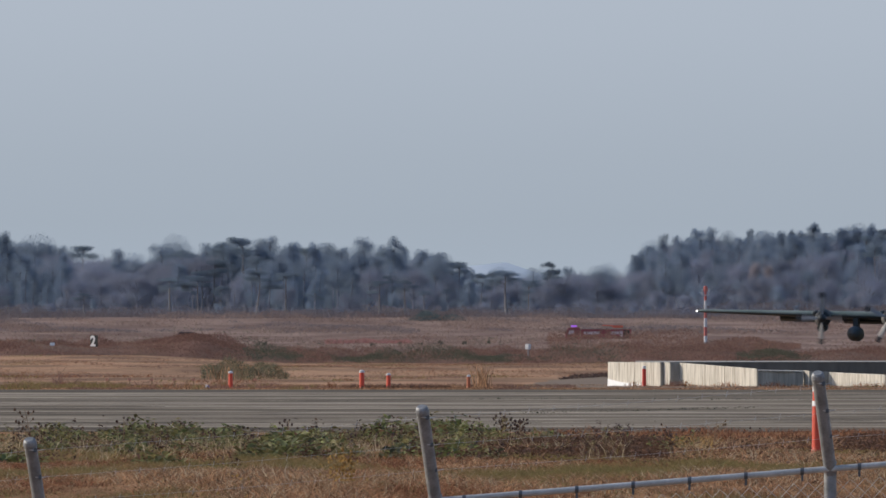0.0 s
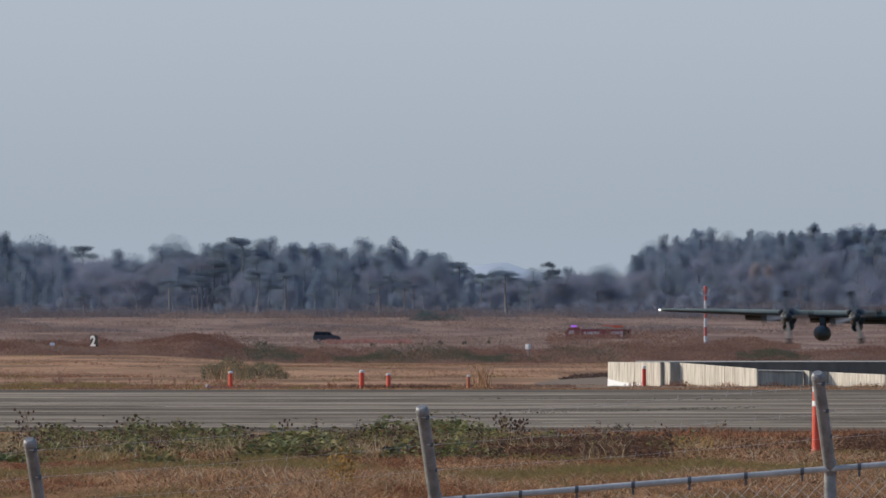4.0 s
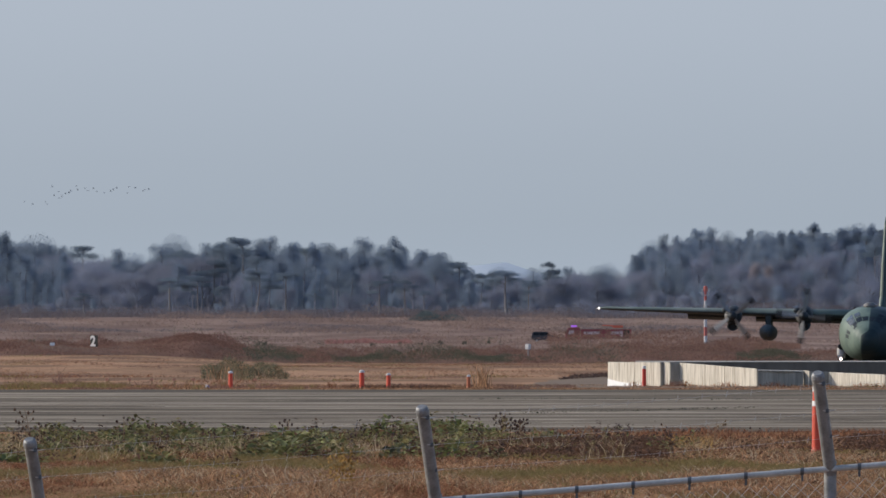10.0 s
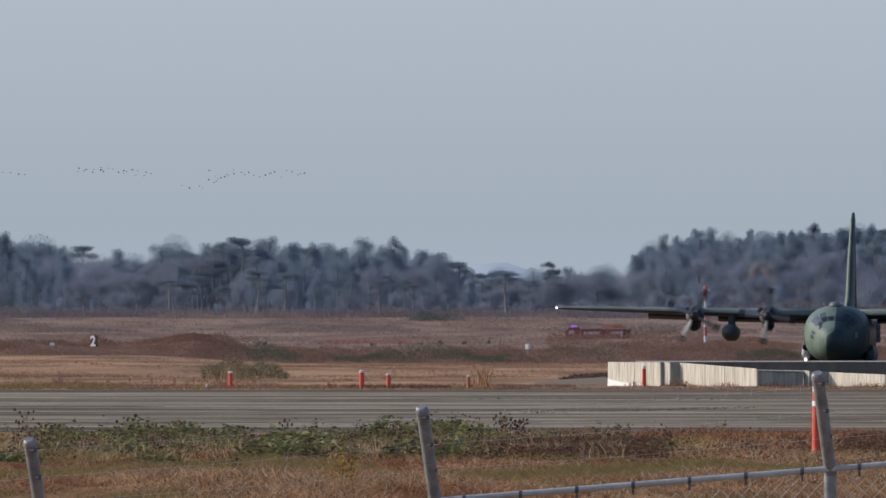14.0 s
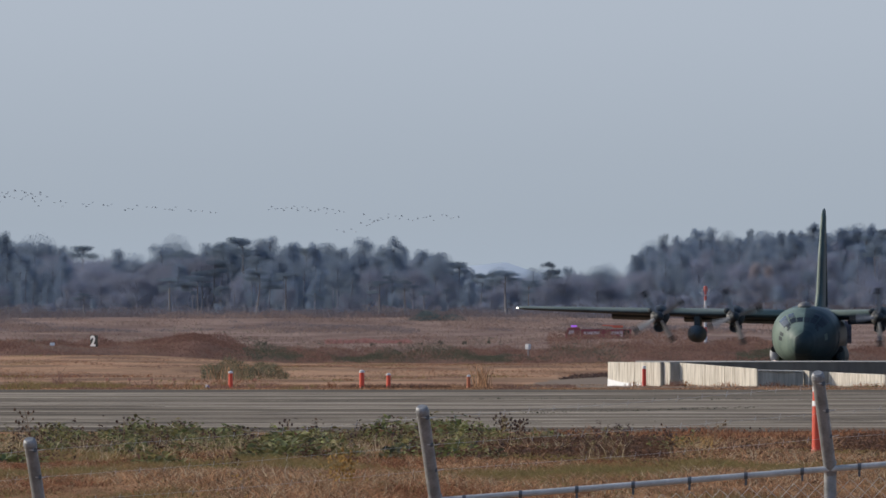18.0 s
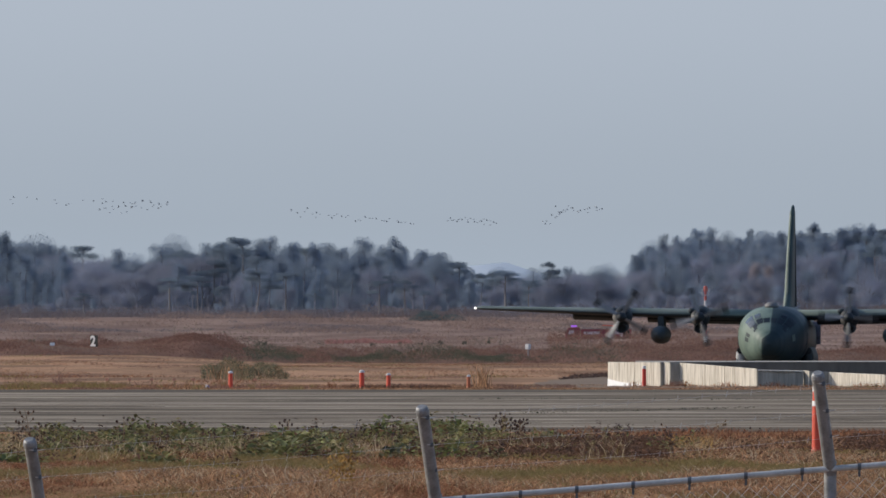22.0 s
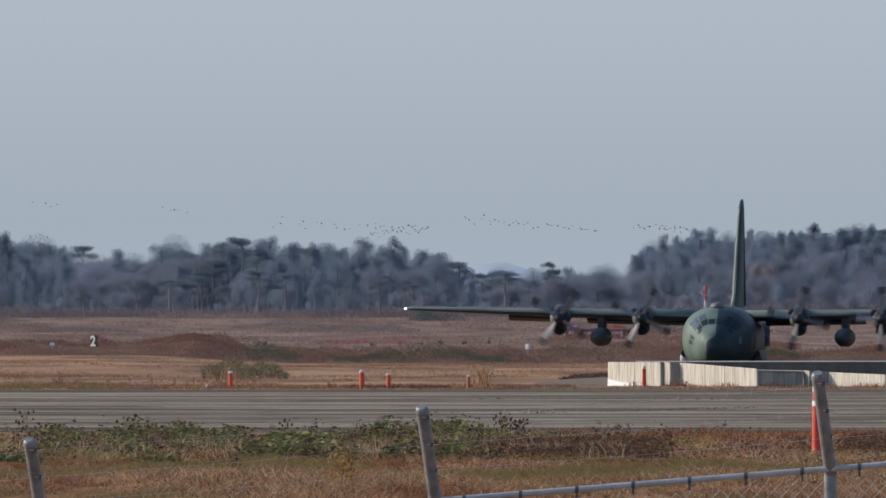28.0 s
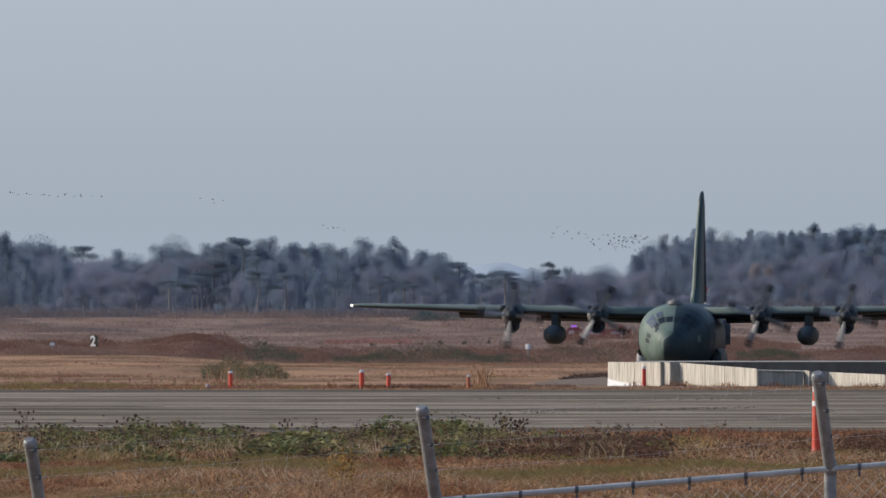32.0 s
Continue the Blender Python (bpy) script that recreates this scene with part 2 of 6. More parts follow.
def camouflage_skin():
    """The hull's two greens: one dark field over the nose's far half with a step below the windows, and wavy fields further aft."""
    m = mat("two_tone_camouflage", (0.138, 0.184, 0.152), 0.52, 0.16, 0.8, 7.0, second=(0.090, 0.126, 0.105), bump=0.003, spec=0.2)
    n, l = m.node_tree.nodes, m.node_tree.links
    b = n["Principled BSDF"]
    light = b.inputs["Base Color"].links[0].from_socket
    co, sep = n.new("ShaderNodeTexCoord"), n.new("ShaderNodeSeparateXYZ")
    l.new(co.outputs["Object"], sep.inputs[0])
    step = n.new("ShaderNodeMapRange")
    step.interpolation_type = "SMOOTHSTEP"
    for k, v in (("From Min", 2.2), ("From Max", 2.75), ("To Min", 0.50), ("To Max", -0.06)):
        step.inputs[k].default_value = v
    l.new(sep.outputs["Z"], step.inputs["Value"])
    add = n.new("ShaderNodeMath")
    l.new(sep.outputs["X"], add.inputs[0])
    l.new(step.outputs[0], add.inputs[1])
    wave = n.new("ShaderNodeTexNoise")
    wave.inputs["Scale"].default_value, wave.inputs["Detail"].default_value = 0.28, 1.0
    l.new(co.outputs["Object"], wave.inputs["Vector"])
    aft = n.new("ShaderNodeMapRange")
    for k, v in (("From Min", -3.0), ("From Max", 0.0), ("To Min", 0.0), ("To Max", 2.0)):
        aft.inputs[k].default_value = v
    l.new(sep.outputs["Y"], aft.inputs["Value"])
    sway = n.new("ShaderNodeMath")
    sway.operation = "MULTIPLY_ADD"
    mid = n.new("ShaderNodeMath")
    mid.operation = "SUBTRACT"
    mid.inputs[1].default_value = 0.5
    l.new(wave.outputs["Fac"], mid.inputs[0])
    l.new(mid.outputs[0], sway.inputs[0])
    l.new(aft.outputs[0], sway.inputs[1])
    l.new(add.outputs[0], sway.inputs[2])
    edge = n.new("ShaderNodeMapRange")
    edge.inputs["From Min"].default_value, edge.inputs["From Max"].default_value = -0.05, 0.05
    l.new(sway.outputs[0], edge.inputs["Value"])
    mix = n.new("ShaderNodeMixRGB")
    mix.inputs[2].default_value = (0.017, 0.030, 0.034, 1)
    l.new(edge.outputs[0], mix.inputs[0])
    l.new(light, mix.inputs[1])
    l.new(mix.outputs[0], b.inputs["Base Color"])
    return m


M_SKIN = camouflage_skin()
# base colour raised to give the sky's reflection in the near side's panes
M_PANE = mat("sky_tinted_window", (0.075, 0.088, 0.092), 0.15, 0.3, 1.8, 8.0, second=(0.03, 0.038, 0.042), spec=0.6)
M_PALEGREEN = mat("lit_fin_green_paint", (0.215, 0.240, 0.218), 0.6, 0.08, 0.5, 9.0, second=(0.17, 0.20, 0.175), spec=0.0)
M_HEDGE = mat("dull_hedge_leaf", (0.098, 0.122, 0.126), 0.95, 0.12, 0.3, 2.0, random_by="island", spread=0.12, spec=0.0, thin=0.5)
M_HUMMOCK = mat("dark_russet_brush", (0.175, 0.100, 0.079), 0.95, 0.12, 0.25, 1.0, random_by="island", spread=0.2, spec=0.0, thin=0.4)
M_FLANK = mat("mottled_mauve_grey_paint", (0.24, 0.22, 0.24), 0.6, 0.3, 2.2, 9.0, second=(0.12, 0.115, 0.128))
M_DOME = mat("dome_and_lit_cowl_grey", (0.115, 0.112, 0.108), 0.6, 0.08, 1.0, 9.0)
M_BLACK = mat("black_rubber", (0.018, 0.018, 0.018), 0.75, 0.1, 2.0, 30.0)
M_METAL = mat("bare_grey_metal", (0.34, 0.34, 0.35), 0.38, 0.1, 2.0, 30.0, metal=0.7)
M_BLADE = mat("dull_grey_blade", (0.18, 0.18, 0.18), 0.45, 0.08, 2.0, 20.0, spec=0.3)
M_GLASS = mat("tinted_windscreen", (0.015, 0.02, 0.025), 0.3, 0.02, 2.0, 20.0, spec=0.1)
M_FIRE = mat("fire_red_paint", (0.24, 0.040, 0.052), 0.5, 0.08, 1.0, 12.0)
M_STRIPE = mat("pale_vinyl_stripe", (0.55, 0.45, 0.46), 0.5, 0.08, 1.0, 12.0)
M_VIOLET = glow("violet_beacon", (0.45, 0.15, 0.75), 0.5)
M_CAR = mat("dark_blue_car_paint", (0.028, 0.033, 0.048), 0.3, 0.05, 1.0, 12.0)
M_BIRD = mat("dark_plumage", (0.27, 0.27, 0.28), 0.9, 0.15, 6.0, 40.0)
M_BLUE = mat("blue_glass_lens", (0.08, 0.14, 0.5), 0.25, 0.05, 6.0, 40.0)
M_TIP = glow("wingtip_lamp", (1.0, 0.93, 0.85), 2.0)
M_LAMP = glow("taxi_lamp", (1.0, 0.80, 0.72), 5.0)

# ---------------------------------------------------------------- mesh helpers


def part(name, bm, material, parent=None, label="", smooth=False):
    me = bpy.data.meshes.new(name)
    bmesh.ops.recalc_face_normals(bm, faces=bm.faces)
    bm.to_mesh(me)
    bm.free()
    if smooth:
        me.polygons.foreach_set("use_smooth", [True] * len(me.polygons))
    me.materials.append(material)
    ob = new(name, me)
    ob.parent = parent
    return tagged(ob, label)


def sheet(name, verts, faces, material, parent=None, smooth=False):
    """A mesh from arrays of corners and faces that all have the same number of corners."""
    verts, faces = np.asarray(verts, dtype=np.float32), np.asarray(faces, dtype=np.int32)
    me = bpy.data.meshes.new(name)
    k = faces.shape[1]
    me.vertices.add(len(verts))
    me.vertices.foreach_set("co", verts.ravel())
    me.loops.add(faces.size)
    me.loops.foreach_set("vertex_index", faces.ravel())
    me.polygons.add(len(faces))
    me.polygons.foreach_set("loop_start", np.arange(len(faces), dtype=np.int32) * k)
    me.polygons.foreach_set("loop_total", np.full(len(faces), k, dtype=np.int32))
    if smooth:
        me.polygons.foreach_set("use_smooth", np.ones(len(faces), dtype=bool))
    me.update(calc_edges=True)
    me.materials.append(material)
    ob = new(name, me)
    ob.parent = parent
    return ob


def box(bm, centre, size, bevel=0.0, turn=None, taper=1.0):
    made = bmesh.ops.create_cube(bm, size=1.0)["verts"]
    for v in made:
        k = taper if v.co.z > 0 else 1.0
        v.co = Vector((v.co.x * size[0] * k, v.co.y * size[1] * k, v.co.z * size[2]))
    if bevel:
        edges = list({ed for v in made for ed in v.link_edges})
        made = [g for g in bmesh.ops.bevel(bm, geom=edges, offset=bevel, segments=2, affect="EDGES")["verts"]]
    m = Matrix.Translation(centre) @ (turn.to_4x4() if turn else Matrix.Identity(4))
    for v in set(made):
        v.co = m @ v.co


def tube(bm, rings, n=12, caps=True):
    """A tube through rings of (centre, radius), each square to the way of the tube."""
    loops = []
    for i, (c, r) in enumerate(rings):
        p0, p1 = Vector(rings[max(i - 1, 0)][0]), Vector(rings[min(i + 1, len(rings) - 1)][0])
        d = (p1 - p0).normalized()
        u = d.orthogonal().normalized() if abs(d.z) > 0.9 else d.cross(Vector((0, 0, 1))).normalized()
        w = d.cross(u)
        loops.append([bm.verts.new(Vector(c) + (u * math.cos(k * math.tau / n) + w * math.sin(k * math.tau / n)) * r) for k in range(n)])
    for p, q in zip(loops, loops[1:]):
        for k in range(n):
            bm.faces.new((p[k], p[(k + 1) % n], q[(k + 1) % n], q[k]))
    if caps:
        bm.faces.new(loops[0])
        bm.faces.new(loops[-1])


def loft(bm, loops, closed=True, caps=True):
    made = [[bm.verts.new(p) for p in ring] for ring in loops]
    n = len(made[0])
    for p, q in zip(made, made[1:]):
        for k in range(n if closed else n - 1):
            bm.faces.new((p[k], p[(k + 1) % n], q[(k + 1) % n], q[k]))
    if caps:
        bm.faces.new(made[0])
        bm.faces.new(made[-1])


def dome(bm, centre, r, h, n=14, rings=5):
    c = Vector(centre)
    loops = [[c + Vector((r * math.cos(b) * math.cos(k * math.tau / n), r * math.cos(b) * math.sin(k * math.tau / n), h * math.sin(b)))
              for k in range(n)] for b in (i * math.pi / 2 / rings * 0.98 for i in range(rings + 1))]
    loft(bm, loops)


def bump_of(x, c, w):
    return np.exp(-((x - c) / w) ** 2)


rng = np.random.default_rng(7)


def soft_noise(x, y, seed=0.0):
    """A smooth, cheap wave noise of about -1 to 1."""
    return (np.sin(x * 1.0 + 1.7 * np.sin(y * 0.9 + seed) + seed) + np.sin(y * 1.3 + 1.3 * np.sin(x * 0.7 - seed) + 2.1 * seed)
            + 0.5 * np.sin(2.3 * x + 1.9 * y + seed * 3)) / 2.5


# ---------------------------------------------------------------- ground
DIST = (-400, 60, 80, 125, 150, 210, 300, 345, 349, 678, 682, 960, 975, 1012, 1055, 1097, 1150, 1205, 1243, 1300, 1600, 1750,
        2340, 2600, 2900, 3250, 3600, 4200, 4990)
RISE = (-0.4, -0.4, -0.3, 0.25, 0.5, 0.44, 0.09, 0.02, -0.04, -0.04, 0.0, -0.02, -0.03, -0.14, 0.0, 0.10, 0.26, 0.24, 0.22, 0.2, 0.1, 0.3,
        2.0, 2.75, 4.3, 7.6, 9.0, 10.0, 10.5)


def ground_z(x, y):
    x, y = np.asarray(x, dtype=float), np.asarray(y, dtype=float)
    z = np.interp(y, DIST, RISE)
    z = z + 0.8 * np.clip((-15 - x) / 15, 0, 1) * np.clip((y - 1250) / 350, 0, 1) * np.clip((2300 - y) / 300, 0, 1)
    wild = np.clip((y - 1750) / 500, 0, 1)
    z = z + wild * 0.30 * soft_noise(x / 14, y / 60, 1.0)
    bank = np.clip((y - 1612) / 25, 0, 1) * np.clip((1800 - y) / 80, 0, 1)
    mound = 0.48 + 0.12 * soft_noise(x / 3.7, y / 70, 3.0) + 0.16 * soft_noise(x / 9.1, y / 90, 5.0) + 1.15 * bump_of(x, -25.8, 4.0) + 0.1 * bump_of(x, -17.5, 4) + 0.2 * bump_of(x, 17, 9) + 0.5 * bump_of(x, 25, 8)
    z = z + bank * mound
    z = z + 0.9 * bump_of(y, 2275, 30) * bump_of(x, 27, 16)
    hill = np.clip((x - 34 * y / 3300) / 26, 0, 1)
    hill = hill * hill * (3 - 2 * hill)
    z = z + hill * np.clip((y - 3330) / 420, 0, 1) * 10.0
    near = np.clip((330 - y) / 60, 0, 1) * np.clip((y - 90) / 40, 0, 1)
    return z + near * 0.05 * soft_noise(x / 1.3, y / 6, 2.0)


gy = np.concatenate([np.linspace(-400, 60, 8), np.linspace(70, 345, 70), [349.0], np.linspace(380, 678, 12), np.linspace(682, 1600, 60), np.linspace(1604, 1750, 40),
                     np.linspace(1765, 3300, 90), np.linspace(3320, 4200, 50), np.linspace(4300, 4990, 6)])
gx = np.concatenate([np.linspace(-2500, -160, 12), np.linspace(-150, -32, 40), np.linspace(-30, 30, 90), np.linspace(32, 150, 40),
                     np.linspace(160, 2500, 12)])
GX, GY = np.meshgrid(gx, gy)
gv = np.stack([GX, GY, ground_z(GX, GY)], -1).reshape(-1, 3)
idx = np.arange(len(gv)).reshape(GX.shape)
gf = np.stack([idx[:-1, :-1], idx[:-1, 1:], idx[1:, 1:], idx[1:, :-1]], -1).reshape(-1, 4)
floor = sheet("ground", gv, gf, M_EARTH, smooth=True)
floor.data.materials.append(M_FIELD_EARTH)
floor.data.materials.append(M_LITTER)
floor.data.materials.append(M_THATCH)
floor.data.materials.append(M_BRUSH_EARTH)
row_y = gv[gf[:, 0], 1]
floor.data.polygons.foreach_set("material_index", np.select((row_y < 348, row_y < 1603, row_y < 1745, row_y < 3290), (3, 0, 4, 1), 2).astype(np.int32))
tagged(floor, "dry tan winter grassland around the airfield", "ground", kind="structure")

bm = bmesh.new()
box(bm, (0, 513.5, -0.12), (1400, 329, 0.28), 0.02)
runway = tagged(part("runway", bm, M_ROAD), "weathered grey asphalt runway with dark tyre streaks", "runway", kind="structure")



def strips(name, n, material, label, long, deep, edge):
    """Thin flat strips of tar or worn paint lying on the runway, ragged along their edges."""
    rnd = np.random.default_rng(edge)
    for k in range(n):
        v, f = [], []
        y0 = 352 + 288 * rnd.random()
        x0, ln, d = rnd.uniform(-34, 30), rnd.uniform(*long), rnd.uniform(*deep) * (y0 / 500) ** 1.5
        slant, m = rnd.normal(0, 0.12), 14
        for i in range(m + 1):
            u = i / m
            w = d * math.sin(math.pi * (0.03 + u * 0.94)) ** 0.5 * rnd.uniform(0.5, 1.0)
            yc = y0 + slant * ln * u + rnd.normal(0, 0.12) * d
            for o in (-0.5, 0.5):
                v.append((x0 + ln * u, min(max(yc + o * w, 350.5), 641.0), 0.0235 + 0.003 * k / n + 0.001 * (edge > 3)))
            if i:
                q = len(v) - 4
                f.append((q, q + 2, q + 3, q + 1))
        tagged(sheet(name, v, f, material, runway), label)


strips("tar_seam", 120, M_TAR, "dark ragged tar and tyre streaks", (5, 45), (2.0, 9.0), 3)
strips("worn_streak", 90, M_WORN, "pale worn streaks", (6, 40), (2.0, 9.0), 5)

bm = bmesh.new()
box(bm, (0, 660, 0.018), (1400, 33, 0.016), 0.004)
part("shoulder", bm, M_SHOULDER, runway, "darker asphalt shoulder along the far edge")

HEADING = 5.25


def taxi_x(y):
    """The line on which the aircraft rolls."""
    return 14.6 + (y - 972.0) * math.tan(radians(HEADING))


def apron_x(y):
    """The ragged edge of the asphalt where the taxiway meets the runway."""
    return np.interp(y, (690, 760, 880, 968), (3.3, 3.9, 6.2, 9.9))


ty = np.linspace(960, 1500, 55)
tx = np.linspace(-7, 7, 7)
TX, TY = np.meshgrid(tx, ty)
tv = np.stack([TX + taxi_x(TY), TY, np.interp(TY, DIST, RISE) + 0.012], -1).reshape(-1, 3)
idx = np.arange(len(tv)).reshape(TX.shape)
tf = np.stack([idx[:-1, :-1], idx[:-1, 1:], idx[1:, 1:], idx[1:, :-1]], -1).reshape(-1, 4)
tagged(sheet("taxiway", tv, tf, M_TAXI), "grey asphalt taxiway leading to the runway", "taxiway", kind="structure")
ty = np.linspace(704, 966, 28)
TU, TY = np.meshgrid(np.linspace(0, 1, 6), ty)
LEFT = apron_x(TY) + 0.25 * soft_noise(TY / 9.0, TY / 31.0, 2.0)
av = np.stack([LEFT + TU * (24 - LEFT), TY, np.interp(TY, DIST, RISE) + 0.02], -1).reshape(-1, 3)
idx = np.arange(len(av)).reshape(TU.shape)
af = np.stack([idx[:-1, :-1], idx[:-1, 1:], idx[1:, 1:], idx[1:, :-1]], -1).reshape(-1, 4)
tagged(sheet("apron", av, af, M_APRON), "grey asphalt mouth of the taxiway", "taxiway", kind="structure")


def blades(name, x, y, h, w, material, lean=0.35, label="", category="grass", parent=None, lift=0.0, kind="stuff"):
    """Upright tapering leaves of grass or brush, each bent once, standing on the ground."""
    n = len(x)
    a = rng.uniform(-0.9, 0.9, n)
    dx, dy = np.cos(a) * w / 2, np.sin(a) * w / 2
    lx, ly = rng.normal(0, lean, n) * h, rng.normal(0, lean, n) * h
    z = ground_z(x, y) - 0.03 + lift
    v = np.empty((n, 5, 3))
    v[:, 0] = np.stack([x - dx, y - dy, z], -1)
    v[:, 1] = np.stack([x + dx, y + dy, z], -1)
    v[:, 2] = np.stack([x + dx * 0.8 + lx * 0.35, y + dy * 0.8 + ly * 0.35, z + h * 0.6], -1)
    v[:, 3] = np.stack([x - dx * 0.8 + lx * 0.35, y - dy * 0.8 + ly * 0.35, z + h * 0.6], -1)
    v[:, 4] = np.stack([x + lx, y + ly, z + h], -1)
    b = (np.arange(n) * 5)[:, None]
    f = np.concatenate([b + np.array([[0, 1, 2]]), b + np.array([[0, 2, 3]]), b + np.array([[3, 2, 4]])])
    return tagged(sheet(name, v.reshape(-1, 3), f, material, parent), label, category, kind=kind)


def strewn(n, d0, d1, x0=-0.031, x1=0.031):
    """Places over a wedge of ground, x0 and x1 being the edges as shares of the distance."""
    y = d0 + (d1 - d0) * rng.random(n)
    return (x0 + (x1 - x0) * rng.random(n)) * y, y

# ---------------------------------------------------------------- woods and hills


def quads(centres, size, rnd, flat=0.0):
    """Loose square leaves, turned at random."""
    n = len(centres)
    u = rnd.normal(size=(n, 3))
    u[:, 2] *= 1 - flat
    u /= np.linalg.norm(u, axis=1)[:, None]
    w = np.cross(u, rnd.normal(size=(n, 3)))
    w /= np.linalg.norm(w, axis=1)[:, None]
    s = size * rnd.uniform(0.6, 1.4, n)[:, None]
    v = np.stack([centres - u * s - w * s * 0.6, centres + u * s - w * s * 0.6, centres + u * s * 0.8 + w * s * 0.6, centres - u * s * 0.8 + w * s * 0.6], 1)
    f = np.arange(n * 4).reshape(n, 4)
    return v.reshape(-1, 3), f


def clump(rnd, c, r, n):
    """Places in a soft-edged lobe, thick in the middle and thin at its rim."""
    d = rnd.normal(size=(n, 3)) * 0.52
    far = np.linalg.norm(d, axis=1)
    d *= (np.minimum(far, rnd.uniform(0.85, 1.1, n)) / np.maximum(far, 1e-6))[:, None]
    return np.asarray(c) + d * np.asarray(r)


def make_tree(kind, seed):
    """One tree 10 m high, standing at its origin: a trunk with limbs, and a crown of loose leaves or twigs."""
    rnd = np.random.default_rng(seed)
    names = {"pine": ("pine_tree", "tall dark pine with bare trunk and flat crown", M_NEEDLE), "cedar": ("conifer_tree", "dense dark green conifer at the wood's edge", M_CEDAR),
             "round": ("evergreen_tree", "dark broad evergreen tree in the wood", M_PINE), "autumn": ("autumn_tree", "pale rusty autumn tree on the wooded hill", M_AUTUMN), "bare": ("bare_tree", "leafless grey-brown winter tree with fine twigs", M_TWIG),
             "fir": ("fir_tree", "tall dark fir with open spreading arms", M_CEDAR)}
    name, label, material = names[kind]
    root = tagged(new(name), label, "tree", group="trees of the wood")
    bm = bmesh.new()
    bend = rnd.normal(0, 0.25, 2)
    top = {"pine": 9.2, "cedar": 9.6, "round": 7.5, "autumn": 7.5, "bare": 7.6, "fir": 9.9}[kind]
    r0 = {"pine": 0.20, "cedar": 0.16, "round": 0.2, "autumn": 0.2, "bare": 0.15, "fir": 0.16}[kind]

    def axis(z):
        k = z / 10
        return Vector((bend[0] * math.sin(k * 3) + bend[1] * k * k, bend[1] * math.sin(k * 2.5), z))

    tube(bm, [(axis(z), r0 * (1.15 - 0.95 * z / top)) for z in np.linspace(-0.3, top, 7)], 6)
    leaf = []
    limbs = []
    if kind == "pine":
        for i in range(rnd.integers(6, 9)):
            z = rnd.uniform(6.4, 9.4)
            an, ln = rnd.uniform(0, math.tau), rnd.uniform(0.9, 2.5) * (1.15 - 0.5 * (z - 6) / 4)
            end = axis(z) + Vector((math.cos(an) * ln, math.sin(an) * ln, rnd.uniform(0.1, 0.6)))
            limbs.append((axis(z - 0.5), end))
            leaf.append(clump(rnd, end, (rnd.uniform(0.9, 1.6), rnd.uniform(0.9, 1.6), rnd.uniform(0.35, 0.6)), 1500))
        leaf.append(clump(rnd, axis(9.5), (1.3, 1.3, 0.5), 2000))
    elif kind == "cedar":
        blunt = rnd.uniform(0.25, 0.5)
        for z in np.linspace(1.5, 9.55, 13):
            rr = 0.35 + rnd.uniform(1.2, 1.7) * (1 - (z - 1.5) / 8.6) ** blunt
            for i in range(3):
                an = rnd.uniform(0, math.tau)
                end = axis(z) + Vector((math.cos(an) * rr * 0.6, math.sin(an) * rr * 0.6, rnd.uniform(-0.2, 0.2)))
                limbs.append((axis(z), end))
                leaf.append(clump(rnd, end, (rr * 0.75, rr * 0.75, 0.75), 480))
    elif kind == "fir":
        for i in range(30):
            z = 2.6 + 6.8 * (i + rnd.random()) / 30
            an, ln = i * 2.4 + rnd.uniform(-0.4, 0.4), (0.3 + 2.2 * (1 - (z - 2.6) / 7.2) ** 0.8) * rnd.uniform(0.5, 1.1)
            end = axis(z) + Vector((math.cos(an) * ln, math.sin(an) * ln, 0.45 * ln))
            limbs.append((axis(z), end))
            for k in (0.35, 0.7, 1.0):
                leaf.append(clump(rnd, axis(z).lerp(end, k), (0.5, 0.5, 0.42), 210))
        leaf.append(clump(rnd, axis(9.7), (0.2, 0.2, 0.5), 80))
    elif kind in ("round", "autumn"):
        for i in range(12):
            z = rnd.uniform(2.2, 9.0)
            an, ln = rnd.uniform(0, math.tau), rnd.uniform(0.3, 1.9) * math.sin(min(1.0, (10.2 - z) / 4) * 1.5)
            end = axis(min(z, 7)) * 1.0 + Vector((math.cos(an) * ln, math.sin(an) * ln, z - min(z, 7)))
            limbs.append((axis(min(z, 7) * 0.8), end))
            leaf.append(clump(rnd, end, (rnd.uniform(1.3, 2.0), rnd.uniform(1.3, 2.0), rnd.uniform(1.0, 1.7)), 1250))
    else:
        for i in range(30):
            z = rnd.uniform(1.8, 7.2)
            reach = 2.6 * math.sqrt(max(0.08, 1 - ((z - 4.2) / 3.6) ** 2))
            an, ln = rnd.uniform(0, math.tau), rnd.uniform(0.3, 1.0) * reach
            end = axis(z) + Vector((math.cos(an) * ln, math.sin(an) * ln, rnd.uniform(0.8, 1.9)))
            limbs.append((axis(z * 0.85), end))
            leaf.append(clump(rnd, end, (rnd.uniform(0.9, 1.8), rnd.uniform(0.9, 1.8), rnd.uniform(0.9, 1.6)), 250))
    for p, q in limbs:
        tube(bm, [(p, 0.045), ((p + q) / 2 + Vector((0, 0, 0.1)), 0.028), (q, 0.010)], 4)
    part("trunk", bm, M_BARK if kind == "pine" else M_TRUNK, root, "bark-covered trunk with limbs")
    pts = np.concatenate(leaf)
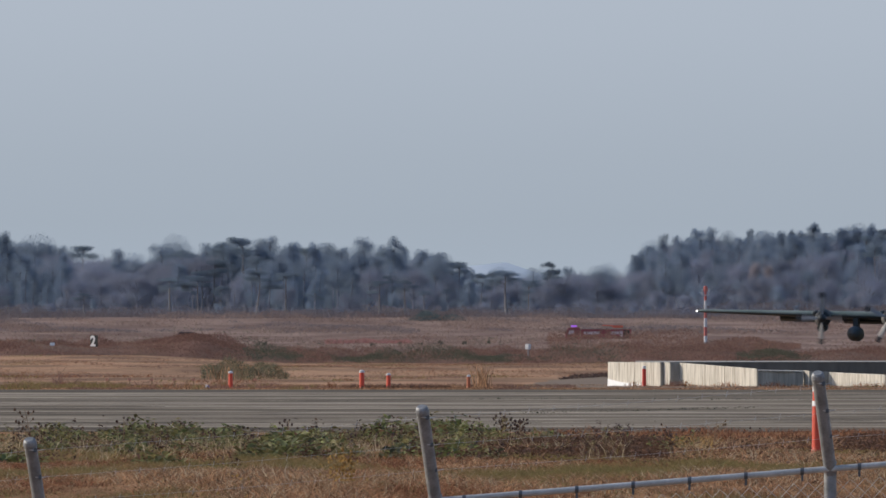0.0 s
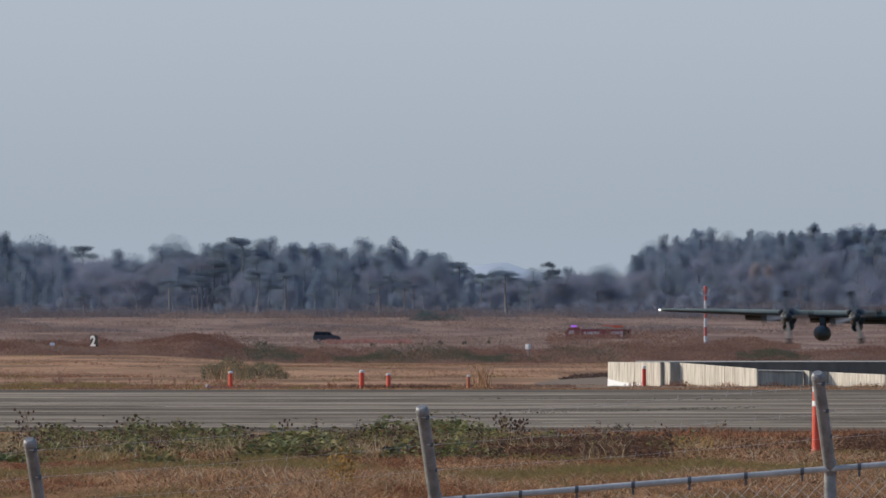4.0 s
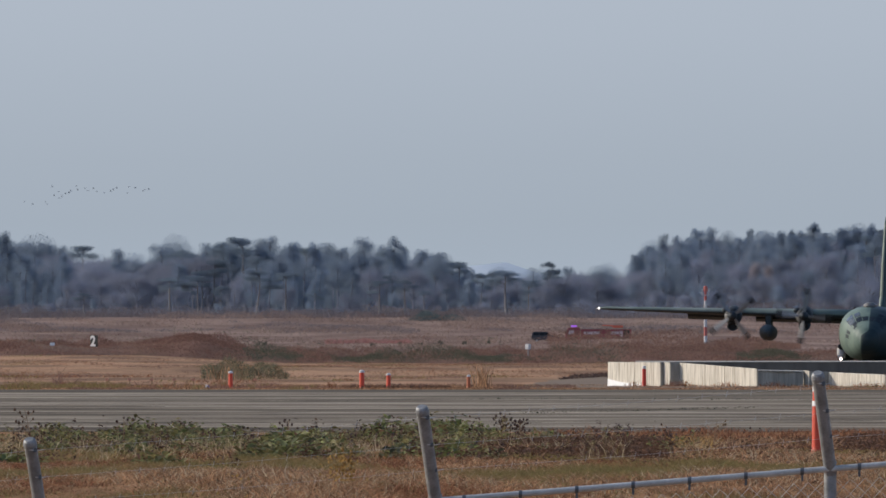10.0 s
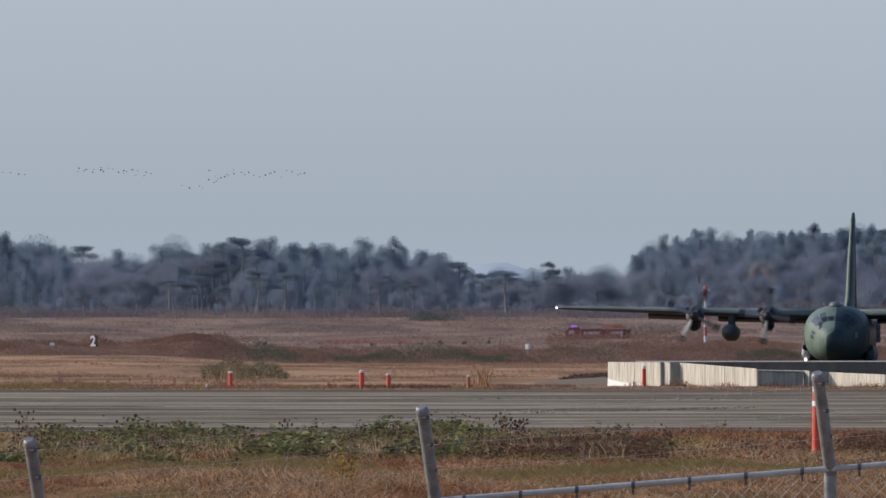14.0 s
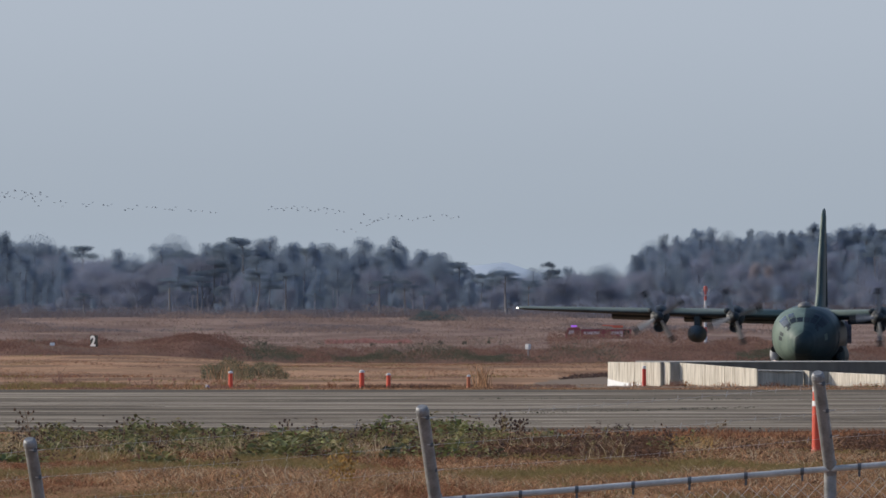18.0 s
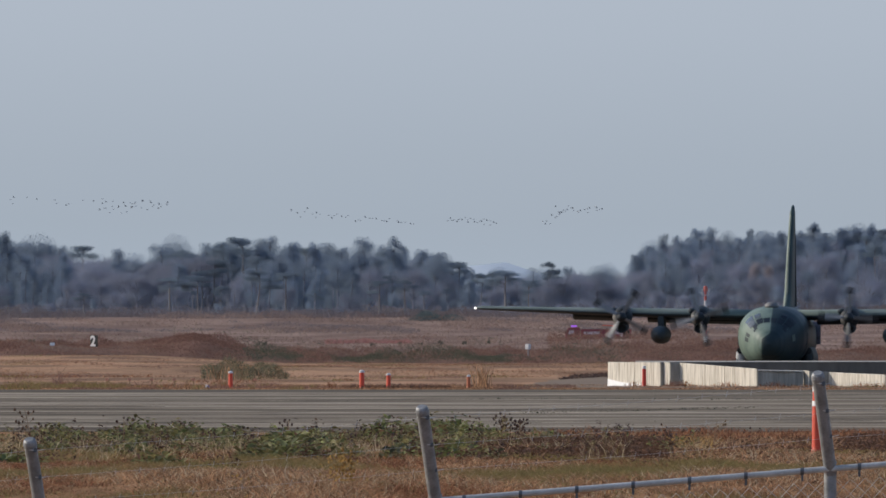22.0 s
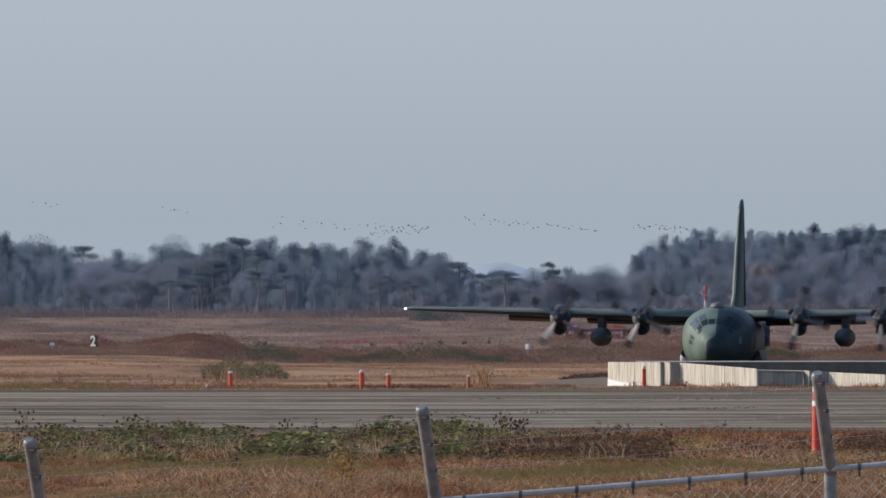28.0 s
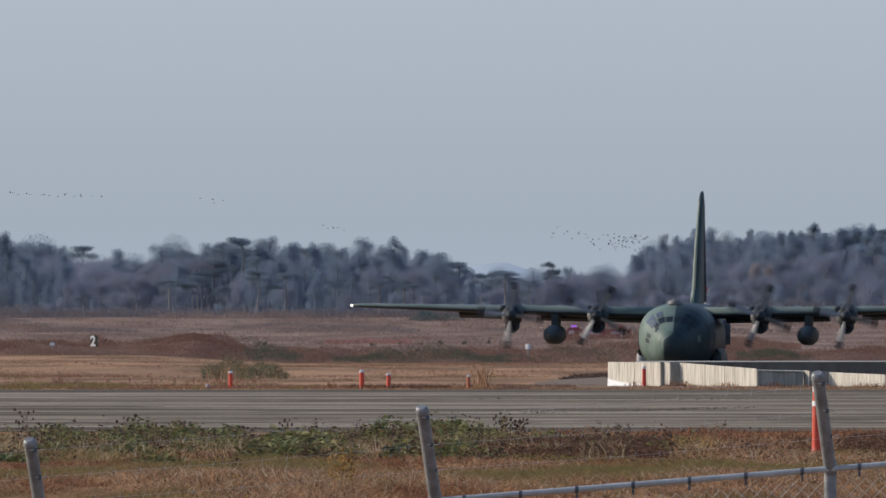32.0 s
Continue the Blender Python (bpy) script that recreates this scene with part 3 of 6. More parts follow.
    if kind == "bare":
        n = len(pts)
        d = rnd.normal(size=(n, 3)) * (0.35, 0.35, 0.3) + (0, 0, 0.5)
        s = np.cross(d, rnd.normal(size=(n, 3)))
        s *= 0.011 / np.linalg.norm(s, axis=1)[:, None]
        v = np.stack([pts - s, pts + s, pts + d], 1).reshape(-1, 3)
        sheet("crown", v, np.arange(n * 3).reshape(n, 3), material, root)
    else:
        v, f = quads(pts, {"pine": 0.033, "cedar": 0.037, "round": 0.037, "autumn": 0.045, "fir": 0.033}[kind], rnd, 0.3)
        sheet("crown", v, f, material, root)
    return root


KINDS = [("pine", 5), ("cedar", 5), ("round", 4), ("bare", 5), ("autumn", 1), ("fir", 1)]
MODELS = {k: [make_tree(k, 100 * i + j) for j in range(n)] for i, (k, n) in enumerate(KINDS)}
used = set()
trees = 0


def plant(kind, x, y, height, wide=1.0, sink=0.0):
    global trees
    trees += 1
    models = MODELS[kind]
    src = models[trees * 7 % len(models)]
    k = height / 10
    ob = src if src.name not in used else None
    spin = (trees * 73) % 360
    m = pose(x, y, float(ground_z(x, y)) - sink, 0, 0, spin)
    if ob:
        used.add(src.name)
        ob.matrix_basis = m
    else:
        ob = copy_thing(src, m)
    ob.scale = (k * wide, k * wide, k)
    return ob


# height of the tree tops over the camera, in thousandths of the distance, against the bearing in the same unit
BEARING = (-33, -28.5, -26, -23.5, -21, -19, -17.5, -16, -13, -11.5, -9.4, -8, -6.4, -3.3, -1.5, 0.2, 1.6, 2.4, 3.5, 7.5, 10, 11.5, 12.3, 13.8, 16, 19, 23, 25, 28, 33)
TOPS = (6.80, 7.00, 6.59, 6.49, 6.28, 6.08, 6.28, 6.70, 6.78, 6.60, 6.40, 6.36, 6.55, 6.50, 6.18, 5.77, 4.84, 4.74, 4.74, 5.25, 5.15, 5.05, 5.87, 6.80, 7.26, 7.21, 7.31, 7.42, 7.42, 7.42)
pick = random.Random(4)


def stand(b, low):
    """How pines, conifers, broad evergreens and bare trees share the wood at a bearing, high up (low 0) and at its foot (low 1)."""
    where = (-33, -24, -22, -18, -16.5, -12, -10, 1.5, 3, 10.5, 12, 18, 20, 26, 33)
    pines = np.interp(b, where, (0.5, 0.5, 0.3, 0.3, 3, 3, 1, 1, 0.3, 0.2, 0.2, 0.2, 0.3, 1, 1))
    dark = np.interp(b, where, (5, 5, 0.8, 0.8, 2, 3, 6, 5, 0.8, 0.6, 7, 5, 6, 8, 8))
    broad = np.interp(b, where, (2, 2, 1, 1, 3, 2, 3, 3, 1.5, 1.5, 5, 5, 5, 6, 6))
    bare = np.interp(b, where, (1, 1, 6, 6, 2, 2, 1, 1, 6, 6, 2, 3.5, 3.5, 2, 2))
    return (pines, dark * (1 - 0.75 * low), broad * (1 - 0.5 * low), bare * (1 + 1.5 * low))


def row_of_trees(dist, step, foot, low, high, b0=-33.0, b1=33.0, depth=25.0):
    """A ragged row across the view; foot tells the wood's foot from its crest, low and high bound the tops against the skyline."""
    b = b0
    while b < b1:
        b += step * pick.uniform(0.7, 1.3)
        y = dist + pick.uniform(-depth, depth)
        x = b * y / 1000
        tops = float(np.interp(b, BEARING, TOPS)) * pick.uniform(low, high)
        h = 1.9 + tops * y / 1000 - float(ground_z(x, y))
        kind = pick.choices(("pine", "cedar", "round", "bare"), stand(b, foot))[0]
        h *= 0.86 if kind == "bare" and foot < 0.3 else 1.0
        plant(kind, x, y, max(h, 3.0) * (1.01 if b < 11 else 0.98), pick.uniform(*{"bare": (1.1, 1.8), "round": (0.9, 1.4), "pine": (0.9, 1.3), "cedar": (0.9, 1.5)}[kind]))


row_of_trees(3700, 0.80, 0.0, 0.93, 1.00)
row_of_trees(3620, 0.80, 0.0, 0.90, 1.03)
row_of_trees(3540, 0.85, 0.2, 0.80, 0.97)
row_of_trees(3460, 0.9, 0.5, 0.66, 0.90)
row_of_trees(3390, 1.1, 0.8, 0.50, 0.80)
row_of_trees(3320, 1.5, 1.0, 0.38, 0.64)
row_of_trees(3900, 0.9, 0.0, 0.95, 1.03, 11.5, 33)
row_of_trees(3800, 0.8, 0.6, 0.86, 1.0, 11.5, 33)
row_of_trees(3720, 0.9, 0.8, 0.75, 0.92, 11.5, 33)
row_of_trees(3500, 1.0, 0.8, 0.45, 0.75, 11.5, 33)
# trees that stand out against the sky or before the wood
for kind, bear, top, dist, wide in (("autumn", 19.65, 5.25, 3400, 0.8), ("autumn", 20.45, 5.05, 3405, 0.75), ("fir", 23.45, 7.75, 3600, 1.35), ("cedar", 21.3, 7.15, 3610, 0.7), ("cedar", 22.1, 7.2, 3610, 0.7), ("cedar", 15.8, 7.35, 3700, 0.8),
                                    ("cedar", 13.9, 6.9, 3700, 0.8), ("cedar", 25.2, 7.4, 3600, 1.1), ("cedar", 26.1, 7.45, 3600, 1.1), ("cedar", 27.2, 7.55, 3600, 0.9),
                                    ("pine", -12.9, 6.75, 3500, 1.0), ("cedar", -11.6, 6.6, 3480, 0.9), ("cedar", -9.5, 6.45, 3480, 0.9), ("cedar", -8.1, 6.4, 3480, 0.9), ("cedar", -27.4, 7.0, 3480, 0.9),
                                    ("cedar", -3.2, 6.8, 3480, 0.8), ("round", 5.7, 5.55, 3480, 0.7), ("pine", 6.7, 5.3, 3480, 0.7), ("pine", 4.0, 4.75, 3300, 1.6), ("pine", 5.4, 4.1, 3305, 1.3),
                                    ("pine", -11.8, 4.7, 3290, 1.5), ("pine", -9.9, 4.6, 3290, 1.4), ("pine", -17.2, 4.3, 3290, 1.5), ("pine", -15.4, 4.4, 3290, 1.5), ("pine", -1.2, 3.45, 3280, 1.3), ("bare", -6.0, 3.4, 3280, 1.3),
                                    ("pine", -4.0, 4.1, 3285, 1.4), ("pine", -2.4, 4.15, 3285, 1.2), ("pine", -22.6, 3.3, 3280, 1.6), ("pine", -27.4, 3.1, 3280, 1.6)):
    x = bear * dist / 1000
    plant(kind, x, dist, 1.9 + top * dist / 1000 - float(ground_z(x, dist)), wide)
for k, models in MODELS.items():
    for o in models:
        if o.name not in used:
            for c in list(o.children_recursive) + [o]:
                bpy.data.objects.remove(c)

# undergrowth along the foot of the wood
x, y = strewn(30000, 3262, 3400)
blades("undergrowth", x, y, rng.uniform(0.2, 1.5, len(x)) * (1 + 0.5 * soft_noise(x / 3.1, y / 20, 2.0)), rng.uniform(0.06, 0.18, len(x)), M_SCRUB, 0.6, "grey-brown leafless undergrowth below the trees", "undergrowth")

x, y = strewn(30000, 3400, 3900, 0.0105, 0.034)
blades("undergrowth", x, y, rng.uniform(1.0, 4.0, len(x)), rng.uniform(0.08, 0.25, len(x)), M_THICKET, 0.4, "leafless undergrowth over the wooded hill", "undergrowth")
def twig_cloud(name, x, y, h, size, material, label, thick=0.05):
    """Leafless brushwood: short twigs that point up and out, at all heights up to h."""
    n = len(x)
    p = np.stack([x, y, ground_z(x, y) + h * rng.random(n) ** 0.8], -1)
    d = (rng.normal(size=(n, 3)) * (0.6, 0.6, 0.4) + (0, 0, 0.5)) * size
    w = np.cross(d, rng.normal(size=(n, 3)))
    w *= thick / np.linalg.norm(w, axis=1)[:, None]
    v = np.stack([p - w, p + w, p + d], 1).reshape(-1, 3)
    return tagged(sheet(name, v, np.arange(n * 3).reshape(n, 3), material), label, "undergrowth", kind="stuff")


x, y = strewn(60000, 3275, 3400)
lumpy = soft_noise(x / 6.1, y / 30, 4.0) + 0.6 * soft_noise(x / 2.3, y / 14, 1.0)
tone = soft_noise(x / 15, y / 40, 6.0) + rng.normal(0, 0.4, len(x)) > 0.1
high = np.clip(1.1 + 1.3 * lumpy, 0.3, 4.0)
twig_cloud("thicket", x[tone], y[tone], high[tone], 0.9, M_THICKET, "grey leafless thicket at the wood's foot")
twig_cloud("thicket", x[~tone], y[~tone], high[~tone], 0.9, M_SCRUB, "brown leafless thicket at the wood's foot")
x, y = strewn(16000, 3640, 3720)
blades("thicket", x, y, rng.uniform(3.0, 7.5, len(x)), rng.uniform(0.15, 0.4, len(x)), M_THICKET, 0.25, "grey leafless thicket deep in the wood", "undergrowth")

hx = np.linspace(-700, 900, 90)
hz = 10 + 15.0 * bump_of(hx, 12, 34) + 8 * bump_of(hx, -110, 60) + 8 * bump_of(hx, 160, 120) + 6 * bump_of(hx, -420, 160) + 0.8 * np.sin(hx / 9.0)
hv = np.concatenate([np.stack([hx, np.full_like(hx, 4700), np.full_like(hx, 2.0)], -1), np.stack([hx, 4800 + 0 * hx, hz], -1), np.stack([hx, np.full_like(hx, 4960), hz * 0.4], -1)])
n = len(hx)
k = np.arange(n - 1)
hf = np.concatenate([np.stack([k, k + 1, k + 1 + n, k + n], -1), np.stack([k + n, k + n + 1, k + 1 + 2 * n, k + 2 * n], -1)])
# the hill's colour is brought near the sky's to give its haze
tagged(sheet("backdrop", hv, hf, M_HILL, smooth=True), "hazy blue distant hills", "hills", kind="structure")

# ---------------------------------------------------------------- brush and grass beyond the runway
x, y = strewn(150000, 1604, 1745)
lump = soft_noise(x / 2.3, y / 33, 7.0) + 0.6 * soft_noise(x / 0.8, y / 12, 4.0)
tone = 1.3 * bump_of(x, -25.8, 4.5) + soft_noise(x / 6.5, y / 26, 2.0) + 0.5 * soft_noise(x / 1.9, y / 11, 9.0) + rng.normal(0, 0.25, len(x))
leafy = 1.1 * bump_of(x, -17.5, 3.2) + 1.15 * bump_of(x, 3.0, 4.6) + 0.95 * bump_of(x, -7.5, 4.5) + 0.6 * bump_of(x, 15.0, 5.0)
green = (y < 1650) & (leafy + 0.3 * soft_noise(x / 1.1, y / 9, 3.0) + rng.normal(0, 0.15, len(x)) > 0.55)
tall = np.clip(0.50 + 0.62 * lump, 0.08, 1.8)
for sel, m, size, lab in ((green, M_BRUSH_GREEN, 1.7, "dull green low brush"), (~green & (tone > 0.35), M_HUMMOCK, 1.1, "dark russet tall dry brush"), (~green & (tone <= 0.35) & (tone > -0.55), M_BRUSH, 1.0, "russet-brown tall dry brush"),
                          (~green & (tone <= -0.55), M_FIELD, 0.8, "pale tan dry reeds among the brush")):
    twig_cloud("brush", x[sel], y[sel], tall[sel] * size, 0.26, m, lab, 0.028)
x, y = strewn(70000, 1700, 3275)
band = soft_noise(x / 23, y / 55, 8.0) + 0.5 * soft_noise(x / 7, y / 25, 2.0)
keep = band > -0.3
blades("reeds", x[keep], y[keep], rng.uniform(0.06, 0.22, keep.sum()), rng.uniform(0.05, 0.12, keep.sum()), M_FIELD, 0.8, "pinkish-tan dry reeds", "reeds")
for seed, size, m, lab in ((3.0, 1.3, M_HUMMOCK, "russet-brown hummocks of low brush"), (7.0, 1.2, M_FIELD, "tan hummocks of dry reeds"), (1.0, 1.2, M_BRUSH, "brown hummocks of low brush"), (5.0, 1.0, M_BRUSH_GREEN, "dull green hummocks of low brush")):
    x, y = strewn(130000, 1760, 3260)
    lump = soft_noise(x / 12, y / 50, seed) + 0.45 * soft_noise(x / 2.9, y / 16, seed + 1)
    keep = lump > {M_HUMMOCK: 1.0, M_BRUSH_GREEN: 1.0, M_BRUSH: 0.85}.get(m, 0.3)
    twig_cloud("brush", x[keep], y[keep], (lump[keep] - 0.35) * size * 1.35, 0.34, m, lab, 0.045)
for seed, m, lab in ((11.0, M_SCRUB, "brown leafless brush before the wood"), (18.0, M_FIELD, "tan reeds before the wood")):
    x, y = strewn(60000, 2850, 3290)
    lump = soft_noise(x / 9, y / 70, seed) + 0.6 * soft_noise(x / 3.1, y / 30, seed + 1)
    keep = lump > 0.25
    twig_cloud("brush", x[keep], y[keep], 0.2 + (lump[keep] - 0.25) * (0.9 + 0.9 * (y[keep] > 3120)), 0.5, m, lab, 0.05)
x, y = strewn(5200, 2380, 2460, -0.0074, -0.0020)
twig_cloud("brush", x, y, np.clip(0.35 + 0.35 * soft_noise(x / 1.7, y / 30, 3.0) + 0.25 * soft_noise(x / 0.6, y / 20, 1.0), 0.05, 0.9), 0.3, mat("pinkish_red_shrub", (0.33, 0.165, 0.15), 0.95, 0.15, 0.3, 1.0, random_by="island", spread=0.2, spec=0.0, thin=0.4), "pinkish-red low shrubs in the field", 0.04)
x, y = strewn(9000, 1612, 1660, 0.0185, 0.0232)
twig_cloud("brush", x, y, np.clip(0.75 + 0.45 * soft_noise(x / 1.6, y / 15, 3.0) - 0.6 * np.abs(x / y - 0.0208) / 0.0024, 0.05, 1.4), 0.26, M_BRUSH_GREEN, "dark grey-green shrubs behind the barrier", 0.028)
x, y = strewn(9000, 2150, 2280, 0.0172, 0.0225)
twig_cloud("brush", x, y, np.clip(0.7 + 0.6 * soft_noise(x / 2.6, y / 30, 5.0) - 0.8 * np.abs(x / y - 0.0198) / 0.0027, 0.05, 1.6), 0.4, M_BRUSH, "brown leafless shrubs beyond the mast", 0.045)
# the brush that hides the fire engine's wheels
x, y = strewn(9000, 2150, 2330, 0.0066, 0.0165)
twig_cloud("brush", x, y, np.clip(1.15 + 0.5 * soft_noise(x / 3.0, y / 40, 2.0) + 0.3 * soft_noise(x / 0.9, y / 20, 5.0), 0.3, 1.9), 0.34, M_BRUSH, "brown brush before the fire engine", 0.045)
x, y = strewn(98000, 681, 1610)
clear = (np.abs(x - taxi_x(y)) > 7.5) & ((x < apron_x(y)) | (y > 968) | (y < 704))
x, y = x[clear], y[clear]
blades("mown_grass", x, y, rng.uniform(0.015, 0.055, len(x)), rng.uniform(0.02, 0.05, len(x)) * (1 + y / 900), M_MOWN, 0.7, "short tan mown winter grass", "grass")
for seed, m, lab in ((2.0, M_RUSSET, "russet patches in the mown grass"), (6.0, M_BRUSH, "brown patches in the mown grass"), (9.0, M_GRASS_GREEN, "olive patches in the mown grass")):
    x, y = strewn(60000, 684, 1600)
    lump = soft_noise(x / 5, y / 60, seed) + 0.6 * soft_noise(x / 1.2, y / 22, seed + 2)
    keep = (lump > (0.35 if m != M_GRASS_GREEN else 0.7)) & (np.abs(x - taxi_x(y)) > 7.5) & ((x < apron_x(y)) | (y > 968) | (y < 704))
    twig_cloud("dry_grass", x[keep], y[keep], 0.03 + 0.07 * np.clip(lump[keep], 0, 1), 0.13, m, lab, 0.018)
x, y = strewn(46000, 680.5, 760)
wild = soft_noise(x / 2.2, y / 10, 3.0) + 0.6 * soft_noise(x / 0.6, y / 5, 1.0)
left = np.clip((-4 - x) / 6, 0, 1)
for sel, m, hh, lab in (((wild > 1.0 - 0.45 * left) & (x < -6), M_GRASS_GREEN, 0.30, "olive tufts along the runway's far edge"), ((wild < -0.35) & (x < 6), M_BRUSH, 0.20, "russet tufts along the runway's far edge"),
                        ((wild > -0.35) & (wild < 0.6), M_GRASS, 0.12, "tan tufts along the runway's far edge")):
    blades("verge_grass", x[sel], y[sel], rng.uniform(0.25, 1.0, sel.sum()) * hh, rng.uniform(0.012, 0.035, sel.sum()), m, 0.5, lab, "grass")
# single weeds along the edge
for k in range(26):
    ex = -20.3 + k * 0.62 + rng.uniform(-0.25, 0.25)
    x, y = ex + rng.normal(0, 0.09, 26), 703 + rng.uniform(0, 6) + rng.normal(0, 0.1, 26)
    blades("grass_tuft", x, y, rng.uniform(0.4, 1.0, 26) * rng.uniform(0.14, 0.46), rng.uniform(0.012, 0.03, 26), (M_BRUSH, M_RUSSET, M_GRASS, M_GRASS_GREEN)[k % 4], 0.5, ("brown", "russet", "tan", "olive")[k % 4] + " weed tuft at the runway's edge", "grass tuft")
x, y = strewn(900, 703.6, 709, -0.0062, 0.0005)
blades("dead_weeds", x, y, rng.uniform(0.05, 0.22, 900), rng.uniform(0.02, 0.06, 900), M_DEADLEAF, 0.8, "dark dead weeds round the marker posts", "weeds")
# dark twigs make the shadow of a ditch beside the asphalt
u = rng.random(900)
twig_cloud("dead_weeds", 6.6 + 3.6 * u + rng.normal(0, 0.1, 900), 889 + 80 * u, np.full(900, 0.20) * np.clip(u * 4, 0.3, 1), 0.16, M_SEED, "dark twig strip for the shadowed ditch along the taxiway's edge", 0.03)
x, y = strewn(900, 703, 709, -0.0268, -0.0208)
twig_cloud("verge_grass", x, y, np.clip(0.22 + 0.18 * soft_noise(x / 0.6, y / 9, 3.0), 0.05, 0.6), 0.10, M_GRASS_GREEN, "olive weeds along the runway's edge", 0.014)
# reed bed and single dry tufts near the markers
x, y = rng.uniform(-13.7, -8.8, 3600), 900 + rng.normal(0, 2.0, 3600)
high = np.clip(0.62 + 0.55 * bump_of(x, -12.1, 0.7) + 0.30 * bump_of(x, -10.5, 0.8) - 0.28 * np.clip((x + 10.2) / 1.4, 0, 1) + 0.3 * soft_noise(x / 0.35, y / 9, 4.0), 0.08, 1.35)
tone = rng.random(3600) + 0.3 * soft_noise(x / 0.4, y / 5, 7.0)
for sel, m, lab in ((tone < 0.6, M_REED, "leafy grey-green reed bed"), ((tone >= 0.6) & (tone < 0.85), M_BRUSH_GREEN, "dark green growth in the reed bed"), (tone >= 0.85, M_GRASS, "straw-coloured dry reeds in the reed bed")):
    twig_cloud("reeds", x[sel], y[sel], high[sel], 0.20, m, lab, 0.022)
for cx, cy, sx, n, hh, m, lab in ((-11.9, 896, 1.0, 40, 1.45, M_REED, "tall grey-green reed tuft"), (-12.6, 893, 0.9, 30, 1.15, M_GRASS, "straw-coloured dry reed tuft"),
                                  (1.75, 716, 0.40, 60, 1.35, M_GRASS, "tall golden dry grass tuft"),
                                  (-17.25, 712, 0.25, 26, 1.15, M_BRUSH, "tall russet dry weed tuft"), (-16.4, 712, 0.5, 60, 0.5, M_BRUSH, "russet dry weed tuft"), (20.6, 736, 0.5, 130, 0.75, M_BRUSH, "russet dry weed tuft")):
    x, y = cx + rng.normal(0, sx * 0.5, n), cy + rng.normal(0, 1.5, n)
    blades("grass_tuft", x, y, rng.uniform(0.25, 1.0, n) * hh, rng.uniform(0.02, 0.05, n), m, 0.42, lab, "grass tuft")


def bush(x, y, w, h, material, label, n=260):
    root = tagged(new("bush"), label, "bush")
    root.location = (x, y, float(ground_z(x, y)))
    bm = bmesh.new()
    for k in range(4):
        an = k * 1.6
        tube(bm, [((0, 0, -0.1), 0.05 * h), ((math.cos(an) * w * 0.15, math.sin(an) * w * 0.1, h * 0.3), 0.035 * h), ((math.cos(an) * w * 0.3, math.sin(an) * w * 0.2, h * 0.7), 0.015 * h)], 5)
    part("stem", bm, M_BARK, root)
    rnd = np.random.default_rng(int(abs(x) * 10 + y))
    k = 14 if n > 500 else 6
    pts = np.concatenate([clump(rnd, (rnd.uniform(-0.42, 0.42) * w, rnd.uniform(-0.3, 0.3) * w, q * h * 0.5), (w * rnd.uniform(0.1, 0.2), w * 0.15, q * h * 0.6), n // k) for q in rnd.uniform(0.35, 1.0, k)])
    pts[:, 2] = np.maximum(pts[:, 2], 0.03)
    v, f = quads(pts, min(max(0.06, h * 0.09), 0.11), rnd, 0.2)
    sheet("foliage", v, f, material, root)
    return root


for x, w, h in ((-10.2, 0.8, 0.7), (-6.2, 0.75, 0.65), (-3.3, 0.6, 0.5), (-0.3, 0.8, 0.7), (3.2, 0.7, 0.65), (6.6, 0.6, 0.5), (-60.0, 1.0, 0.8), (-26.0, 0.6, 0.5)):
    bush(x, 2310, w, h, M_BRUSH_GREEN, "small dark shrub in the dry field")
for cx, cy, w, h, n in ((-2.9, 3170, 4.5, 1.9, 4000), (1.8, 3180, 3.5, 1.1, 1600)):
    x, y = cx + rng.normal(0, w * 0.3, n), cy + rng.normal(0, 8, n)
    twig_cloud("hedge", x, y, h * np.exp(-((x - cx) / w) ** 2 * 1.6) * np.clip(0.85 + 0.25 * soft_noise(x / 0.9, y / 9, 5.0), 0.3, 1.2), 0.45, M_HEDGE, "dense dark green hedge before the wood", 0.07)

# ---------------------------------------------------------------- concrete barrier beside the runway
barrier = tagged(new("concrete_barrier"), "low pale concrete barrier with stepped panels beside the runway", "barrier")
barrier.location = (0, 740, 0)


def panel(x0, x1, h0, h1, turn, depth, material, name="panel", label="", y=0.0):
    """A wall panel from x0 to x1 whose top falls from h0 to h1 and whose face is turned by some degrees to the left."""
    w = x1 - x0
    lead = w * math.tan(radians(turn))
    bm = bmesh.new()
    front = [(x0, y, -0.1), (x1, y - lead, -0.1), (x1, y - lead, h1), (x0, y, h0)]
    back = [(px, y + depth, pz) for px, py, pz in front]
    loft(bm, [front, back])
    bmesh.ops.bevel(bm, geom=list(bm.edges), offset=0.018, segments=1, affect="EDGES")
    return part(name, bm, material, barrier, label)


TURN = 60
lead = math.tan(radians(TURN))


